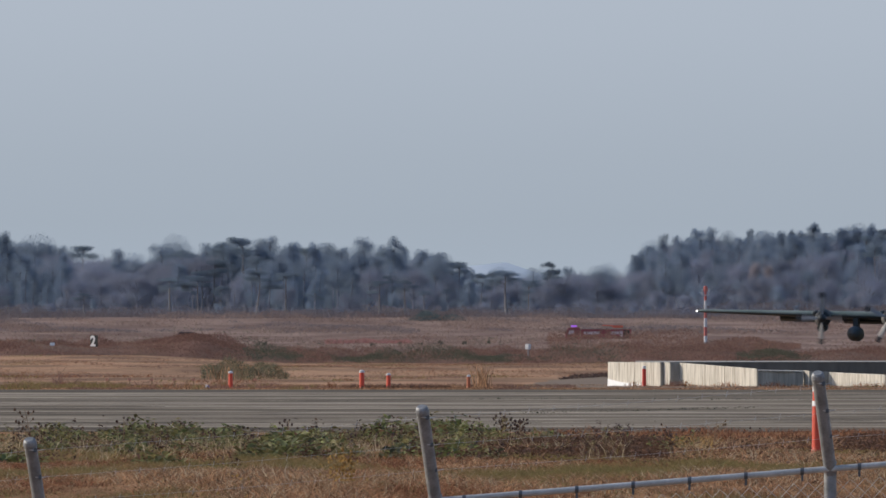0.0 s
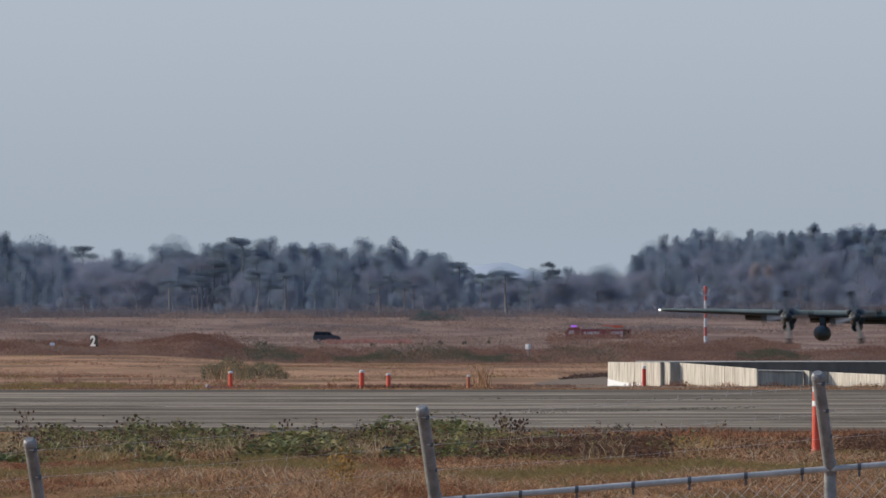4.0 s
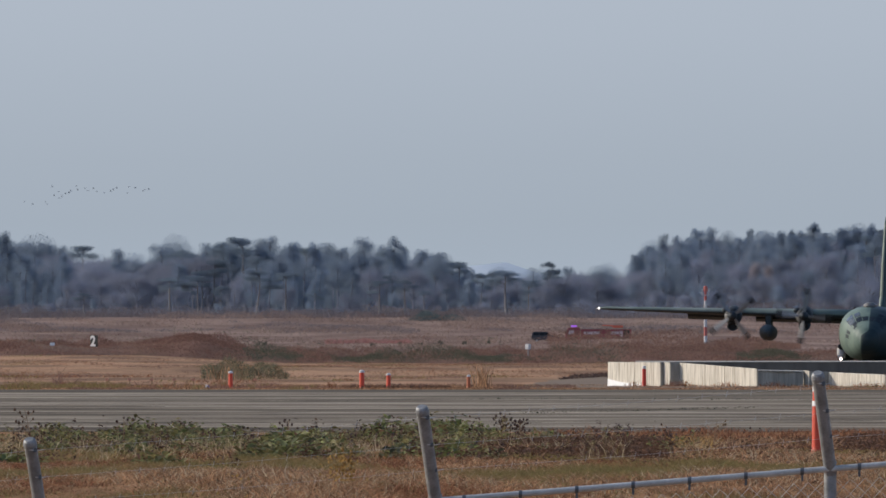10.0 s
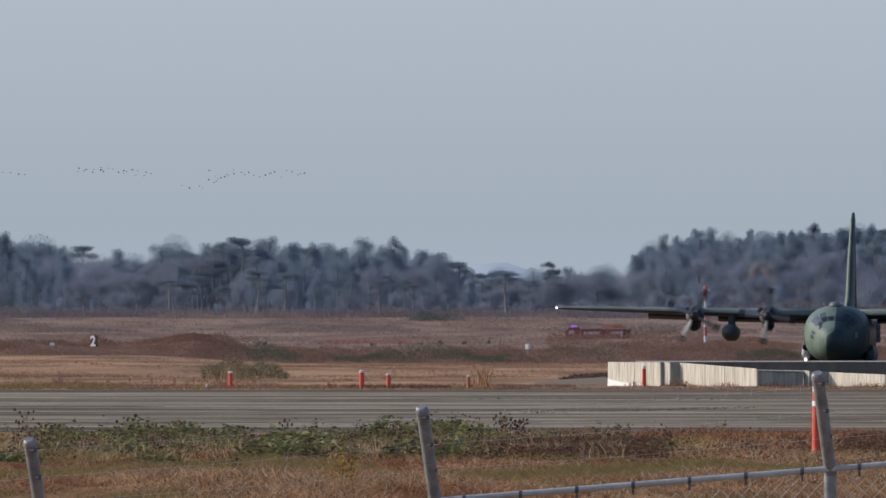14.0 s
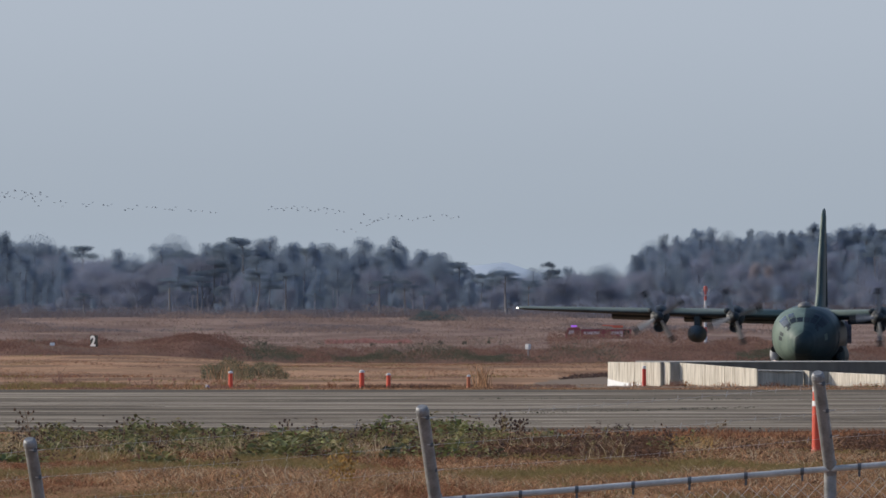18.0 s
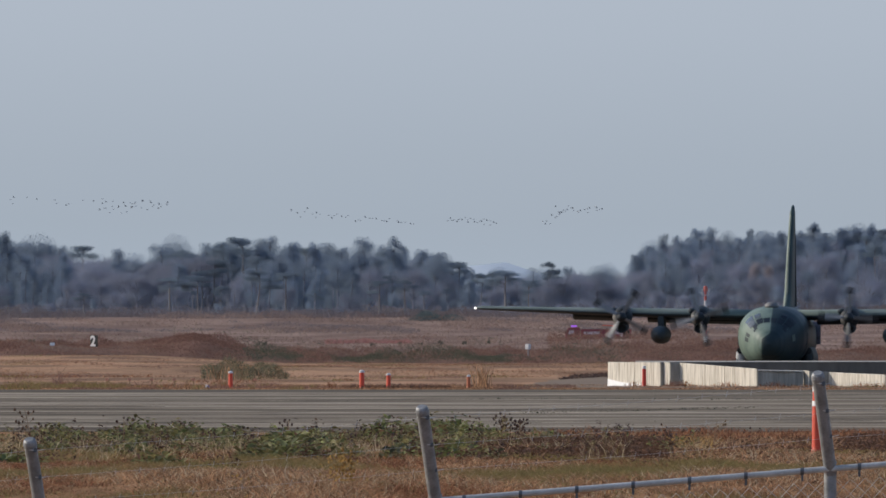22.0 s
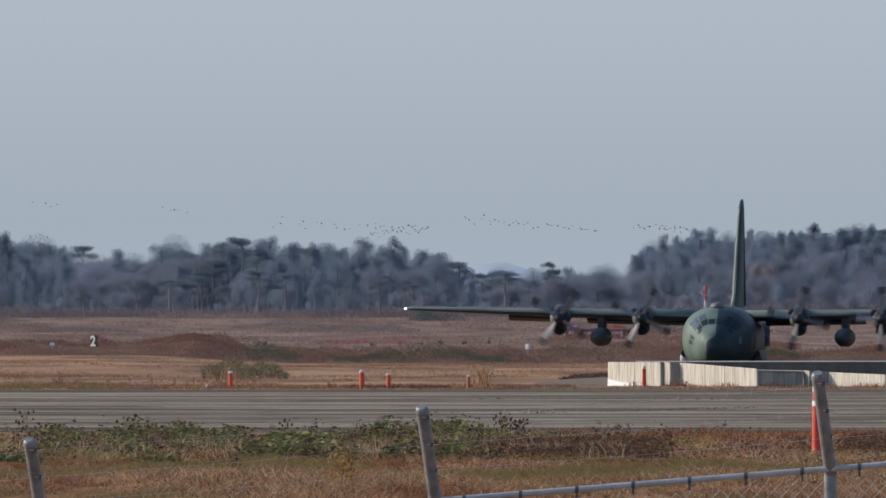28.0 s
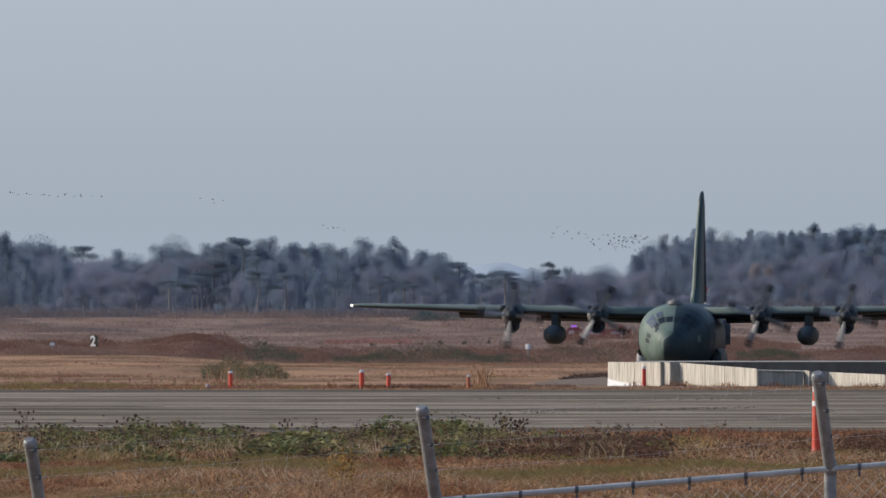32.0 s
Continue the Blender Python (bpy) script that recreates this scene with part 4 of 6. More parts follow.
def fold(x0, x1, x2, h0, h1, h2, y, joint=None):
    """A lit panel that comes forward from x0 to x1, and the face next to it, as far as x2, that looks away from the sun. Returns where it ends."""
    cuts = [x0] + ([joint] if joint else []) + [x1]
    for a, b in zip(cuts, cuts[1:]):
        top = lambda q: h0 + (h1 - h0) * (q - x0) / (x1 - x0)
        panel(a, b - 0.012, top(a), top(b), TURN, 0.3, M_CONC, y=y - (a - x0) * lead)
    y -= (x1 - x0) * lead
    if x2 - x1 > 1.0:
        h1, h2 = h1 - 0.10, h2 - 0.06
    # the return's shade is deepened by its darker concrete
    panel(x1, x2 - 0.01, h1 * 0.985, h2, -14, 0.3, M_CONC_MID, "return_face", "return face with shade put into its darker concrete", y=y)
    rise = (x2 - x1) * math.tan(radians(14))
    if x2 - x1 > 1.0:
        bm = bmesh.new()
        loft(bm, [[(x1 - 0.03, y - 0.05, h1 + 0.005), (x2 - 0.01, y + rise - 0.05, h2 + 0.02), (x2 - 0.01, y + rise - 0.05, h2 + 0.05), (x1 - 0.03, y - 0.05, h1 + 0.035)],
                  [(x1 - 0.03, y + 0.35, h1 + 0.005), (x2 - 0.01, y + rise + 0.35, h2 + 0.02), (x2 - 0.01, y + rise + 0.35, h2 + 0.07), (x1 - 0.03, y + 0.35, h1 + 0.055)]])
        part("coping", bm, M_CONC, barrier, "pale coping slab")
    return y + rise


end = fold(7.70, 10.10, 10.26, 1.135, 1.125, 1.11, 0.0, 8.93)
end = fold(10.26, 10.54, 10.97, 1.12, 1.12, 1.11, end)
end = fold(10.97, 14.45, 16.60, 1.11, 0.84, 0.74, end, 13.0)
end = fold(16.60, 16.86, 17.76, 0.76, 0.74, 0.70, end)
end = fold(17.76, 20.25, 24.0, 0.68, 0.57, 0.40, end)
bm = bmesh.new()
loft(bm, [[(7.68, 0.0 - d, -0.1), (9.25, -1.55 * lead - d, -0.1), (9.25, -1.55 * lead - d, 0.10), (8.3, -0.62 * lead - d, 0.20), (7.68, 0.0 - d, 0.36)] for d in (0.16, -0.05)])
part("footing", bm, M_WHITE, barrier, "white-painted footing")
bm = bmesh.new()
loft(bm, [[(9.2, 8.0, -0.2), (60, 30, -0.2), (60, 30, 1.14), (9.2, 8.0, 1.12)], [(9.2, 9.2, -0.2), (60, 31.2, -0.2), (60, 31.2, 1.14), (9.2, 9.2, 1.12)]])
bmesh.ops.bevel(bm, geom=list(bm.edges), offset=0.03, segments=1, affect="EDGES")
bank = tagged(part("blast_wall", bm, M_CONC_DARK), "long low dark blast wall behind the barrier", "wall")
bank.location = (0, 740, 0)
bm = bmesh.new()
loft(bm, [[(9.1, 7.94, 1.105), (60, 29.94, 1.125), (60, 29.94, 1.15), (9.1, 7.94, 1.13)], [(9.1, 9.3, 1.105), (60, 31.3, 1.125), (60, 31.3, 1.20), (9.1, 9.3, 1.18)]])
part("coping", bm, M_CONC_MID, bank, "pale coping")
x = rng.uniform(8.4, 24, 900)
y = 738.6 - (x - 7.7) * 1.24 - rng.random(900) * 1.2
blades("barrier_grass", x, y, rng.uniform(0.05, 0.24, 900) * (1 + 0.6 * np.sin(x * 3)), rng.uniform(0.015, 0.04, 900), M_RUSSET, 0.5, "straw-coloured grass along the barrier's foot", "grass")

for cx, w, hh in ((10.7, 0.5, 0.42), (11.4, 0.9, 0.22), (16.3, 0.9, 0.22), (21.9, 0.4, 0.75), (20.4, 0.8, 0.3)):
    x = cx + rng.normal(0, w * 0.5, 70)
    blades("grass_tuft", x, 737.4 - (x - 7.7) * 1.24 + rng.normal(0, 0.2, 70), rng.uniform(0.3, 1.0, 70) * hh, rng.uniform(0.015, 0.035, 70), M_BRUSH if hh > 0.4 else M_GRASS, 0.5, "dry brown weeds at the barrier's foot", "grass tuft")

# ---------------------------------------------------------------- runway markers


def marker(x, y, h, r, label, material=M_ORANGE, white=True, band=False):
    """An upright plastic marker tube with a white cap."""
    root = tagged(new("marker_post"), label, "marker", group="runway edge markers")
    root.location = (x, y, float(ground_z(x, y)))
    bm = bmesh.new()
    tube(bm, [((0, 0, -0.05), r * 1.25), ((0, 0, 0.03), r * 1.2), ((0, 0, 0.08), r), ((0, 0, h * 0.86), r * 0.92)], 16)
    part("tube", bm, material, root, smooth=False)
    bm = bmesh.new()
    tube(bm, [((0, 0, h * 0.855), r * 1.04), ((0, 0, h * 0.90), r * 1.04)], 16)
    dome(bm, (0, 0, h * 0.90), r * 1.04, h * 0.10)
    part("cap", bm, M_MAST_WHITE if white else material, root, "white domed cap" if white else "")
    if band:
        bm = bmesh.new()
        tube(bm, [((0, 0, h * 0.72), r * 0.99), ((0, 0, h * 0.82), r * 0.985)], 16)
        part("band", bm, M_WHITE, root, "white reflective band")
    return root


marker(-9.44, 705, 0.78, 0.10, "orange marker post with white cap at the runway's edge")
marker(-3.61, 706, 0.82, 0.115, "orange marker post with white cap at the runway's edge")
marker(-2.42, 705, 0.68, 0.10, "short orange marker post with white cap at the runway's edge")
marker(1.14, 708, 0.60, 0.085, "small rusty orange marker post beside a golden grass tuft", M_RUST, True)
marker(9.33, 735.6, 0.97, 0.095, "red marker post with pale cap standing before the concrete barrier", M_RED, True)
for x in (-15.0, -14.0, -13.0, -12.0, -11.15, -8.4):
    s = tagged(new("stake"), "small faded orange stake in the grass", "stake", group="orange stakes")
    s.location = (x, 708, 0)
    bm = bmesh.new()
    tube(bm, [((0, 0, -0.05), 0.03), ((0.01, 0, 0.36), 0.026)], 8)
    part("stick", bm, M_STEM, s)
    bm = bmesh.new()
    box(bm, (0, 0, 0.38), (0.15, 0.08, 0.12), 0.012)
    part("head", bm, M_FADED, s, "faded orange head")
lamp = tagged(new("runway_light"), "small white runway edge light with blue lens", "runway light")
lamp.matrix_basis = pose(-10.5, 705, 0.0) @ Matrix.Scale(0.75, 4)
bm = bmesh.new()
tube(bm, [((0, 0, -0.05), 0.16), ((0, 0, 0.06), 0.15), ((0, 0, 0.1), 0.1)], 14)
part("base", bm, M_MAST_WHITE, lamp)
bm = bmesh.new()
dome(bm, (0, 0, 0.1), 0.10, 0.12)
part("lens", bm, M_MAST_WHITE, lamp)
bm = bmesh.new()
tube(bm, [((0.06, -0.02, 0.07), 0.09), ((0.06, -0.02, 0.16), 0.07)], 12)
part("filter", bm, M_BLUE, lamp, "blue glass filter")

# tall slim traffic delineator on the near verge
deli = tagged(new("delineator"), "slim tapered orange delineator with white band on the near verge", "delineator")
deli.location = (4.932, 209, float(ground_z(4.932, 209)) + 0.025)
bm = bmesh.new()
tube(bm, [((0.004, 0, -0.06), 0.098), ((0.004, 0, 0.03), 0.09), ((0.003, 0, 0.07), 0.076), ((0, 0, 0.5), 0.068), ((0, 0, 0.83), 0.060)], 18)
part("cone", bm, M_ORANGE, deli)
bm = bmesh.new()
tube(bm, [((0, 0, 0.625), 0.0672), ((0, 0, 0.695), 0.0660)], 18)
part("band", bm, M_WHITE, deli, "white reflective band")
bm = bmesh.new()
tube(bm, [((0, 0, 0.82), 0.062), ((0, 0, 0.87), 0.060)], 18)
dome(bm, (0, 0, 0.87), 0.060, 0.03)
part("cap", bm, M_WHITE, deli, "white cap")

# ---------------------------------------------------------------- things in the far field
sign = tagged(new("distance_sign"), "runway distance board with a white numeral 2", "sign")
sign.matrix_basis = pose(-36.4, 1650, float(ground_z(-36.4, 1650)), 0, 0, -42)
bm = bmesh.new()
box(bm, (0.05, 0.10, 0.85), (1.0, 0.10, 1.2), 0.02)
part("board", bm, M_BLACK, sign, "black board")
for px in (0.05, 0.4):
    bm = bmesh.new()
    tube(bm, [((px, 0.1, -0.1), 0.04), ((px, 0.1, 0.35), 0.04)], 8)
    part("leg", bm, M_METAL, sign)
txt = bpy.data.curves.new("numeral", "FONT")
txt.body, txt.size, txt.extrude, txt.offset = "2", 1.5, 0.02, 0.05
tob = new("numeral_curve", txt)
me = bpy.data.meshes.new_from_object(tob.evaluated_get(bpy.context.evaluated_depsgraph_get()))
bpy.data.objects.remove(tob)
me.materials.clear()
me.materials.append(M_MAST_WHITE)
num = new("numeral", me)
num.parent = sign
tagged(num, "white numeral 2")
num.matrix_local = pose(-0.42, 0.02, 0.34, 90, 0, 0)

cab = tagged(new("equipment_box"), "small white equipment box in the brush", "box")
cab.matrix_basis = pose(8.85, 1650, float(ground_z(8.85, 1650)), 0, 0, -35)
bm = bmesh.new()
box(bm, (0, 0, 1.1), (0.5, 0.36, 0.56), 0.03)
part("body", bm, M_MAST_WHITE, cab)
bm = bmesh.new()
tube(bm, [((0, 0, -0.1), 0.06), ((0, 0, 0.84), 0.06)], 8)
part("post", bm, M_METAL, cab)
bm = bmesh.new()
box(bm, (0, -0.19, 1.1), (0.38, 0.03, 0.42), 0.01)
part("door", bm, M_MAST_WHITE, cab)
cab2 = tagged(new("equipment_box"), "low white box in the brush", "box")
cab2.location = (-40.4, 1640, float(ground_z(-40.4, 1640)))
bm = bmesh.new()
box(bm, (0, 0, 0.45), (0.5, 0.3, 0.3), 0.03)
part("body", bm, M_WHITE, cab2)
bm = bmesh.new()
tube(bm, [((0, 0, -0.1), 0.06), ((0, 0, 0.32), 0.06)], 8)
part("post", bm, M_METAL, cab2)

mast = tagged(new("light_mast"), "red and white banded mast with a lamp head", "mast")
mast.location = (33.1, 2000, float(ground_z(33.1, 2000)))
zs = np.linspace(-0.2, 7.6, 8)
for i, (z0, z1) in enumerate(zip(zs, zs[1:])):
    bm = bmesh.new()
    tube(bm, [((0, 0, z0), 0.24 - 0.012 * i), ((0, 0, z1 - 0.01), 0.235 - 0.012 * i)], 12)
    part("band", bm, M_MAST_RED if i % 2 == 0 else M_MAST_WHITE, mast)
bm = bmesh.new()
box(bm, (0, 0, 7.15), (0.95, 0.95, 0.10), 0.02)
part("platform", bm, M_MAST_WHITE, mast)
for px in (-0.42, 0.42):
    bm = bmesh.new()
    tube(bm, [((px, 0, 7.2), 0.05), ((px, 0, 7.8), 0.05)], 8)
    tube(bm, [((px, -0.1, 7.8), 0.16), ((px, 0.2, 7.8), 0.14)], 10)
    part("floodlight", bm, M_MAST_WHITE, mast)
bm = bmesh.new()
tube(bm, [((0, 0, 7.6), 0.3), ((0, 0, 8.1), 0.26)], 10)
dome(bm, (0, 0, 8.1), 0.26, 0.25)
part("beacon", bm, M_MAST_RED, mast, "red beacon")

truck = tagged(new("fire_engine"), "red airfield fire engine parked behind the brush", "fire engine")
truck.location = (23.0, 2350, float(ground_z(23.0, 2350)) - 0.1)
bm = bmesh.new()
loft(bm, [[(px, -1.25, pz) for px, pz in ((-4.9, 0.6), (-4.9, 1.6), (-4.45, 2.5), (-2.7, 2.6), (-2.7, 0.6))], [(px, 1.25, pz) for px, pz in ((-4.9, 0.6), (-4.9, 1.6), (-4.45, 2.5), (-2.7, 2.6), (-2.7, 0.6))]])
bmesh.ops.bevel(bm, geom=list(bm.edges), offset=0.08, segments=2, affect="EDGES")
part("cab", bm, M_FIRE, truck)
bm = bmesh.new()
box(bm, (1.15, 0, 1.45), (7.5, 2.5, 1.7), 0.08)
part("body", bm, M_FIRE, truck)
for px, w, m, nm in ((-1.0, 2.4, M_STRIPE, "stripe"), (2.6, 1.5, M_STRIPE, "stripe")):
    bm = bmesh.new()
    box(bm, (px, -1.262, 1.75), (w, 0.03, 0.42), 0.01)
    part(nm, bm, m, truck, "pale stripe")
for px, w, h, m, nm in ((-4.0, 0.75, 0.6, M_STRIPE, "cab_window"), (4.2, 0.9, 1.2, M_BLACK, "locker"), (0.8, 1.0, 1.0, M_FIRE, "locker"), (3.4, 0.5, 0.9, M_STRIPE, "locker")):
    bm = bmesh.new()
    box(bm, (px, -1.266, 1.6 + (0.25 if nm == "cab_window" else 0)), (w, 0.04, h), 0.01)
    part(nm, bm, m, truck)
bm = bmesh.new()
box(bm, (-3.6, 0, 2.75), (0.9, 1.8, 0.28), 0.06)
part("light_bar", bm, M_VIOLET, truck, "violet light bar")
bm = bmesh.new()
box(bm, (2.9, 0, 2.68), (1.6, 1.2, 0.36), 0.08)
tube(bm, [((2.2, -0.2, 2.8), 0.09), ((0.6, -0.3, 2.9), 0.07)], 8)
part("water_cannon", bm, mat("orange_red_paint", (0.6, 0.12, 0.06), 0.4, 0.1), truck, "orange water cannon")
for px in (-3.5, 0.9, 3.4):
    for py in (-1.1, 1.1):
        bm = bmesh.new()
        tube(bm, [((px, py - 0.2, 0.62), 0.5), ((px, py - 0.16, 0.62), 0.6), ((px, py + 0.16, 0.62), 0.6), ((px, py + 0.2, 0.62), 0.5)], 16)
        part("wheel", bm, M_BLACK, truck)

car = tagged(new("estate_car"), "dark blue estate car driving across the dry field", "car")
CAR_Y = 2500
side = ((-2.15, 0.35), (-2.2, 0.8), (-2.05, 1.5), (-1.85, 1.72), (0.35, 1.70), (0.95, 1.12), (2.05, 0.95), (2.2, 0.6), (2.15, 0.35))
bm = bmesh.new()
loft(bm, [[(px, -0.86, pz) for px, pz in side], [(px, 0.86, pz) for px, pz in side]])
bmesh.ops.bevel(bm, geom=list(bm.edges), offset=0.06, segments=2, affect="EDGES")
part("body", bm, M_CAR, car)
for x0, x1 in ((-1.85, -1.0), (-0.9, -0.1), (0.0, 0.6)):
    for sy in (-1, 1):
        bm = bmesh.new()
        box(bm, ((x0 + x1) / 2, sy * 0.862, 1.36), (x1 - x0, 0.02, 0.42), 0.008)
        part("window", bm, M_GLASS, car)
for px in (-1.35, 1.4):
    for py in (-0.78, 0.78):
        bm = bmesh.new()
        tube(bm, [((px, py - 0.1, 0.33), 0.30), ((px, py - 0.08, 0.33), 0.33), ((px, py + 0.08, 0.33), 0.33), ((px, py + 0.1, 0.33), 0.30)], 16)
        w = part("tyre", bm, M_BLACK, car)
        bm = bmesh.new()
        tube(bm, [((px, py - 0.11, 0.33), 0.19), ((px, py + 0.11, 0.33), 0.19)], 12)
        part("rim", bm, M_METAL, w)
for px, m, nm in ((2.17, M_STRIPE, "headlight"), (-2.17, M_RED, "tail_light")):
    for py in (-0.6, 0.6):
        bm = bmesh.new()
        box(bm, (px, py, 0.78), (0.06, 0.3, 0.16), 0.02)
        part(nm, bm, m, car)

# ---------------------------------------------------------------- transport aircraft
plane = tagged(new("transport_aircraft"), "green camouflaged four-engined propeller transport aircraft taxiing", "aircraft")
SECTIONS = ((-9.75, 1.95, 0.004, 0.004), (-9.74, 1.95, 0.12, 0.12), (-9.62, 1.95, 0.45, 0.45), (-9.3, 1.98, 0.80, 0.82), (-8.8, 2.02, 1.10, 1.12), (-8.1, 2.10, 1.45, 1.42), (-7.3, 2.25, 1.86, 1.72),
            (-6.4, 2.38, 2.16, 1.94), (-5.2, 2.44, 2.33, 2.04), (-4.0, 2.46, 2.37, 2.06), (2.0, 2.46, 2.37, 2.06), (6.0, 2.46, 2.34, 2.06), (9.0, 2.72, 2.12, 1.80), (12.0, 3.1, 1.75, 1.42),
            (15.5, 3.55, 1.15, 0.95), (18.5, 3.85, 0.55, 0.5), (20.0, 3.95, 0.12, 0.15))


def skin(y, th, out=0.0):
    """A point of the fuselage's skin at station y, th degrees from its top towards the left."""
    ys = [s[0] for s in SECTIONS]
    cz, rx, rz = (float(np.interp(y, ys, [s[k] for s in SECTIONS])) for k in (1, 2, 3))
    a = radians(th)
    sx, sz = math.sin(a), math.cos(a)
    k = (abs(sx) ** 2.3 + abs(sz) ** 2.3) ** (-1 / 2.3)
    return Vector(((rx + out) * sx * k, y - out * (0.6 if y < -7 else 0), cz + (rz + out) * sz * k))


def hull(y0, y1, n, out=0.0, th0=0, th1=360, caps=True):
    bm = bmesh.new()
    rings = [[skin(y, th0 + (th1 - th0) * k / 90, out) for k in range(90)] for y in np.linspace(y0, y1, n)]
    loft(bm, rings, True, caps)
    return bm


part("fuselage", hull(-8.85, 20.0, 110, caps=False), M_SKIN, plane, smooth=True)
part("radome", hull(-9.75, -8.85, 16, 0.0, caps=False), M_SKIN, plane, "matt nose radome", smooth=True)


def patch(y0, y1, t0, t1, out=0.024, n=4):
    bm = bmesh.new()
    g = [[[bm.verts.new(skin(y0 + (y1 - y0) * i / n, t0 + (t1 - t0) * j / n, o)) for j in range(n + 1)] for i in range(n + 1)] for o in (out, -0.03)]
    for i in range(n):
        for j in range(n):
            bm.faces.new((g[0][i][j], g[0][i + 1][j], g[0][i + 1][j + 1], g[0][i][j + 1]))
    rim = [(0, j) for j in range(n)] + [(i, n) for i in range(n)] + [(n, n - j) for j in range(n)] + [(n - i, 0) for i in range(n)]
    for (p, q), (r, s) in zip(rim, rim[1:] + rim[:1]):
        bm.faces.new((g[0][p][q], g[0][r][s], g[1][r][s], g[1][p][q]))
    return bm


for sgn in (-1, 1):
    for y0, y1, t0, t1, m, lab in ((-8.34, -7.80, 2, 17, M_GLASS, "dark windscreen pane"), (-8.30, -7.72, 19.5, 35, M_GLASS, "dark windscreen pane"), (-8.0, -6.85, 38, 56, M_PANE, "side window coloured blue-grey for the sky's reflection"),
                                   (-7.60, -7.0, 22, 34, M_PANE, "eyebrow window coloured blue-grey for the sky's reflection"), (-8.40, -8.02, 37, 50, M_GLASS, "small dark lower window"), (-8.62, -8.44, 42, 56, M_GLASS, "small dark chin window")):
        part("cockpit_window", patch(y0, y1, sgn * t0, sgn * t1, 0.012), m if sgn < 0 else M_GLASS, plane, lab if sgn < 0 else "dark cockpit window")
        if sgn < 0:
            part("window_frame", patch(y0 - 0.04, y1 + 0.05, -t0 + 1.2, -t1 - 1.2, 0.006), M_GREEN, plane, "worn green window frame")
    if sgn < 0:
        for y0, y1, t0, t1 in ((-8.20, -7.70, 70, 79), (-8.06, -7.60, 82, 92)):
            part("side_marking", patch(y0, y1, -t0, -t1, 0.012), M_DKGREEN, plane, "painted marking on the nose")
    else:
        part("side_marking", patch(-8.05, -7.72, 74, 90, 0.012), M_GREEN, plane, "painted marking on the nose")
    part("crew_door", patch(-5.4, -4.4, sgn * 82, sgn * 124, 0.022), M_DKGREEN, plane)
# panel added for a pale patch on the flank behind the nose's far side
bm = bmesh.new()
box(bm, (2.36, 5.2, 2.75), (0.52, 0.06, 1.55), 0.02)
part("air_deflector", bm, M_FLANK, plane, "pale upright panel beside the rear flank")
bm = bmesh.new()
loft(bm, [[(-0.08 + 0.42 * math.cos(q) * r, -5.3 + 0.6 * math.sin(q) * r, 4.46 + z) for q in (k * math.tau / 16 for k in range(16))] for r, z in ((1.15, -0.1), (1.1, 0.08), (0.9, 0.2), (0.5, 0.28), (0.1, 0.3))])
part("antenna_dome", bm, M_DOME, plane, "pale rounded antenna dome on the roof", smooth=True)
for ax, ay in ((0.0, -3.2), (0.3, 3.5)):
    bm = bmesh.new()
    loft(bm, [[(ax - 0.02, ay, 4.4), (ax + 0.02, ay, 4.4), (ax + 0.02, ay + 0.5, 4.4), (ax - 0.02, ay + 0.5, 4.4)], [(ax - 0.01, ay + 0.3, 4.85), (ax + 0.01, ay + 0.3, 4.85), (ax + 0.01, ay + 0.5, 4.85), (ax - 0.01, ay + 0.5, 4.85)]])
    part("blade_antenna", bm, M_DKGREEN, plane)


def foil(c, thick, n=18):
    """A wing section, chord c, nose at -0.3 c."""
    out = []
    for k in range(n):
        q = k * math.tau / n
        u = 0.5 - 0.5 * math.cos(q)
        t = thick * c * 5 * (0.2969 * math.sqrt(u) - 0.126 * u - 0.3516 * u * u + 0.2843 * u ** 3 - 0.1015 * u ** 4)
        out.append(((u - 0.3) * c, t * (1.05 if q <= math.pi else -0.75)))
    return out


WING = ((0.0, 4.9, 0.165, 3.83), (5.0, 4.9, 0.165, 3.90), (10.3, 4.2, 0.15, 4.03), (15.1, 3.4, 0.135, 4.17), (19.8, 2.6, 0.115, 4.30), (20.35, 2.0, 0.06, 4.315))


def wing_at(x):
    xs = [w[0] for w in WING]
    return [float(np.interp(abs(x), xs, [w[k] for w in WING])) for k in (1, 2, 3)]


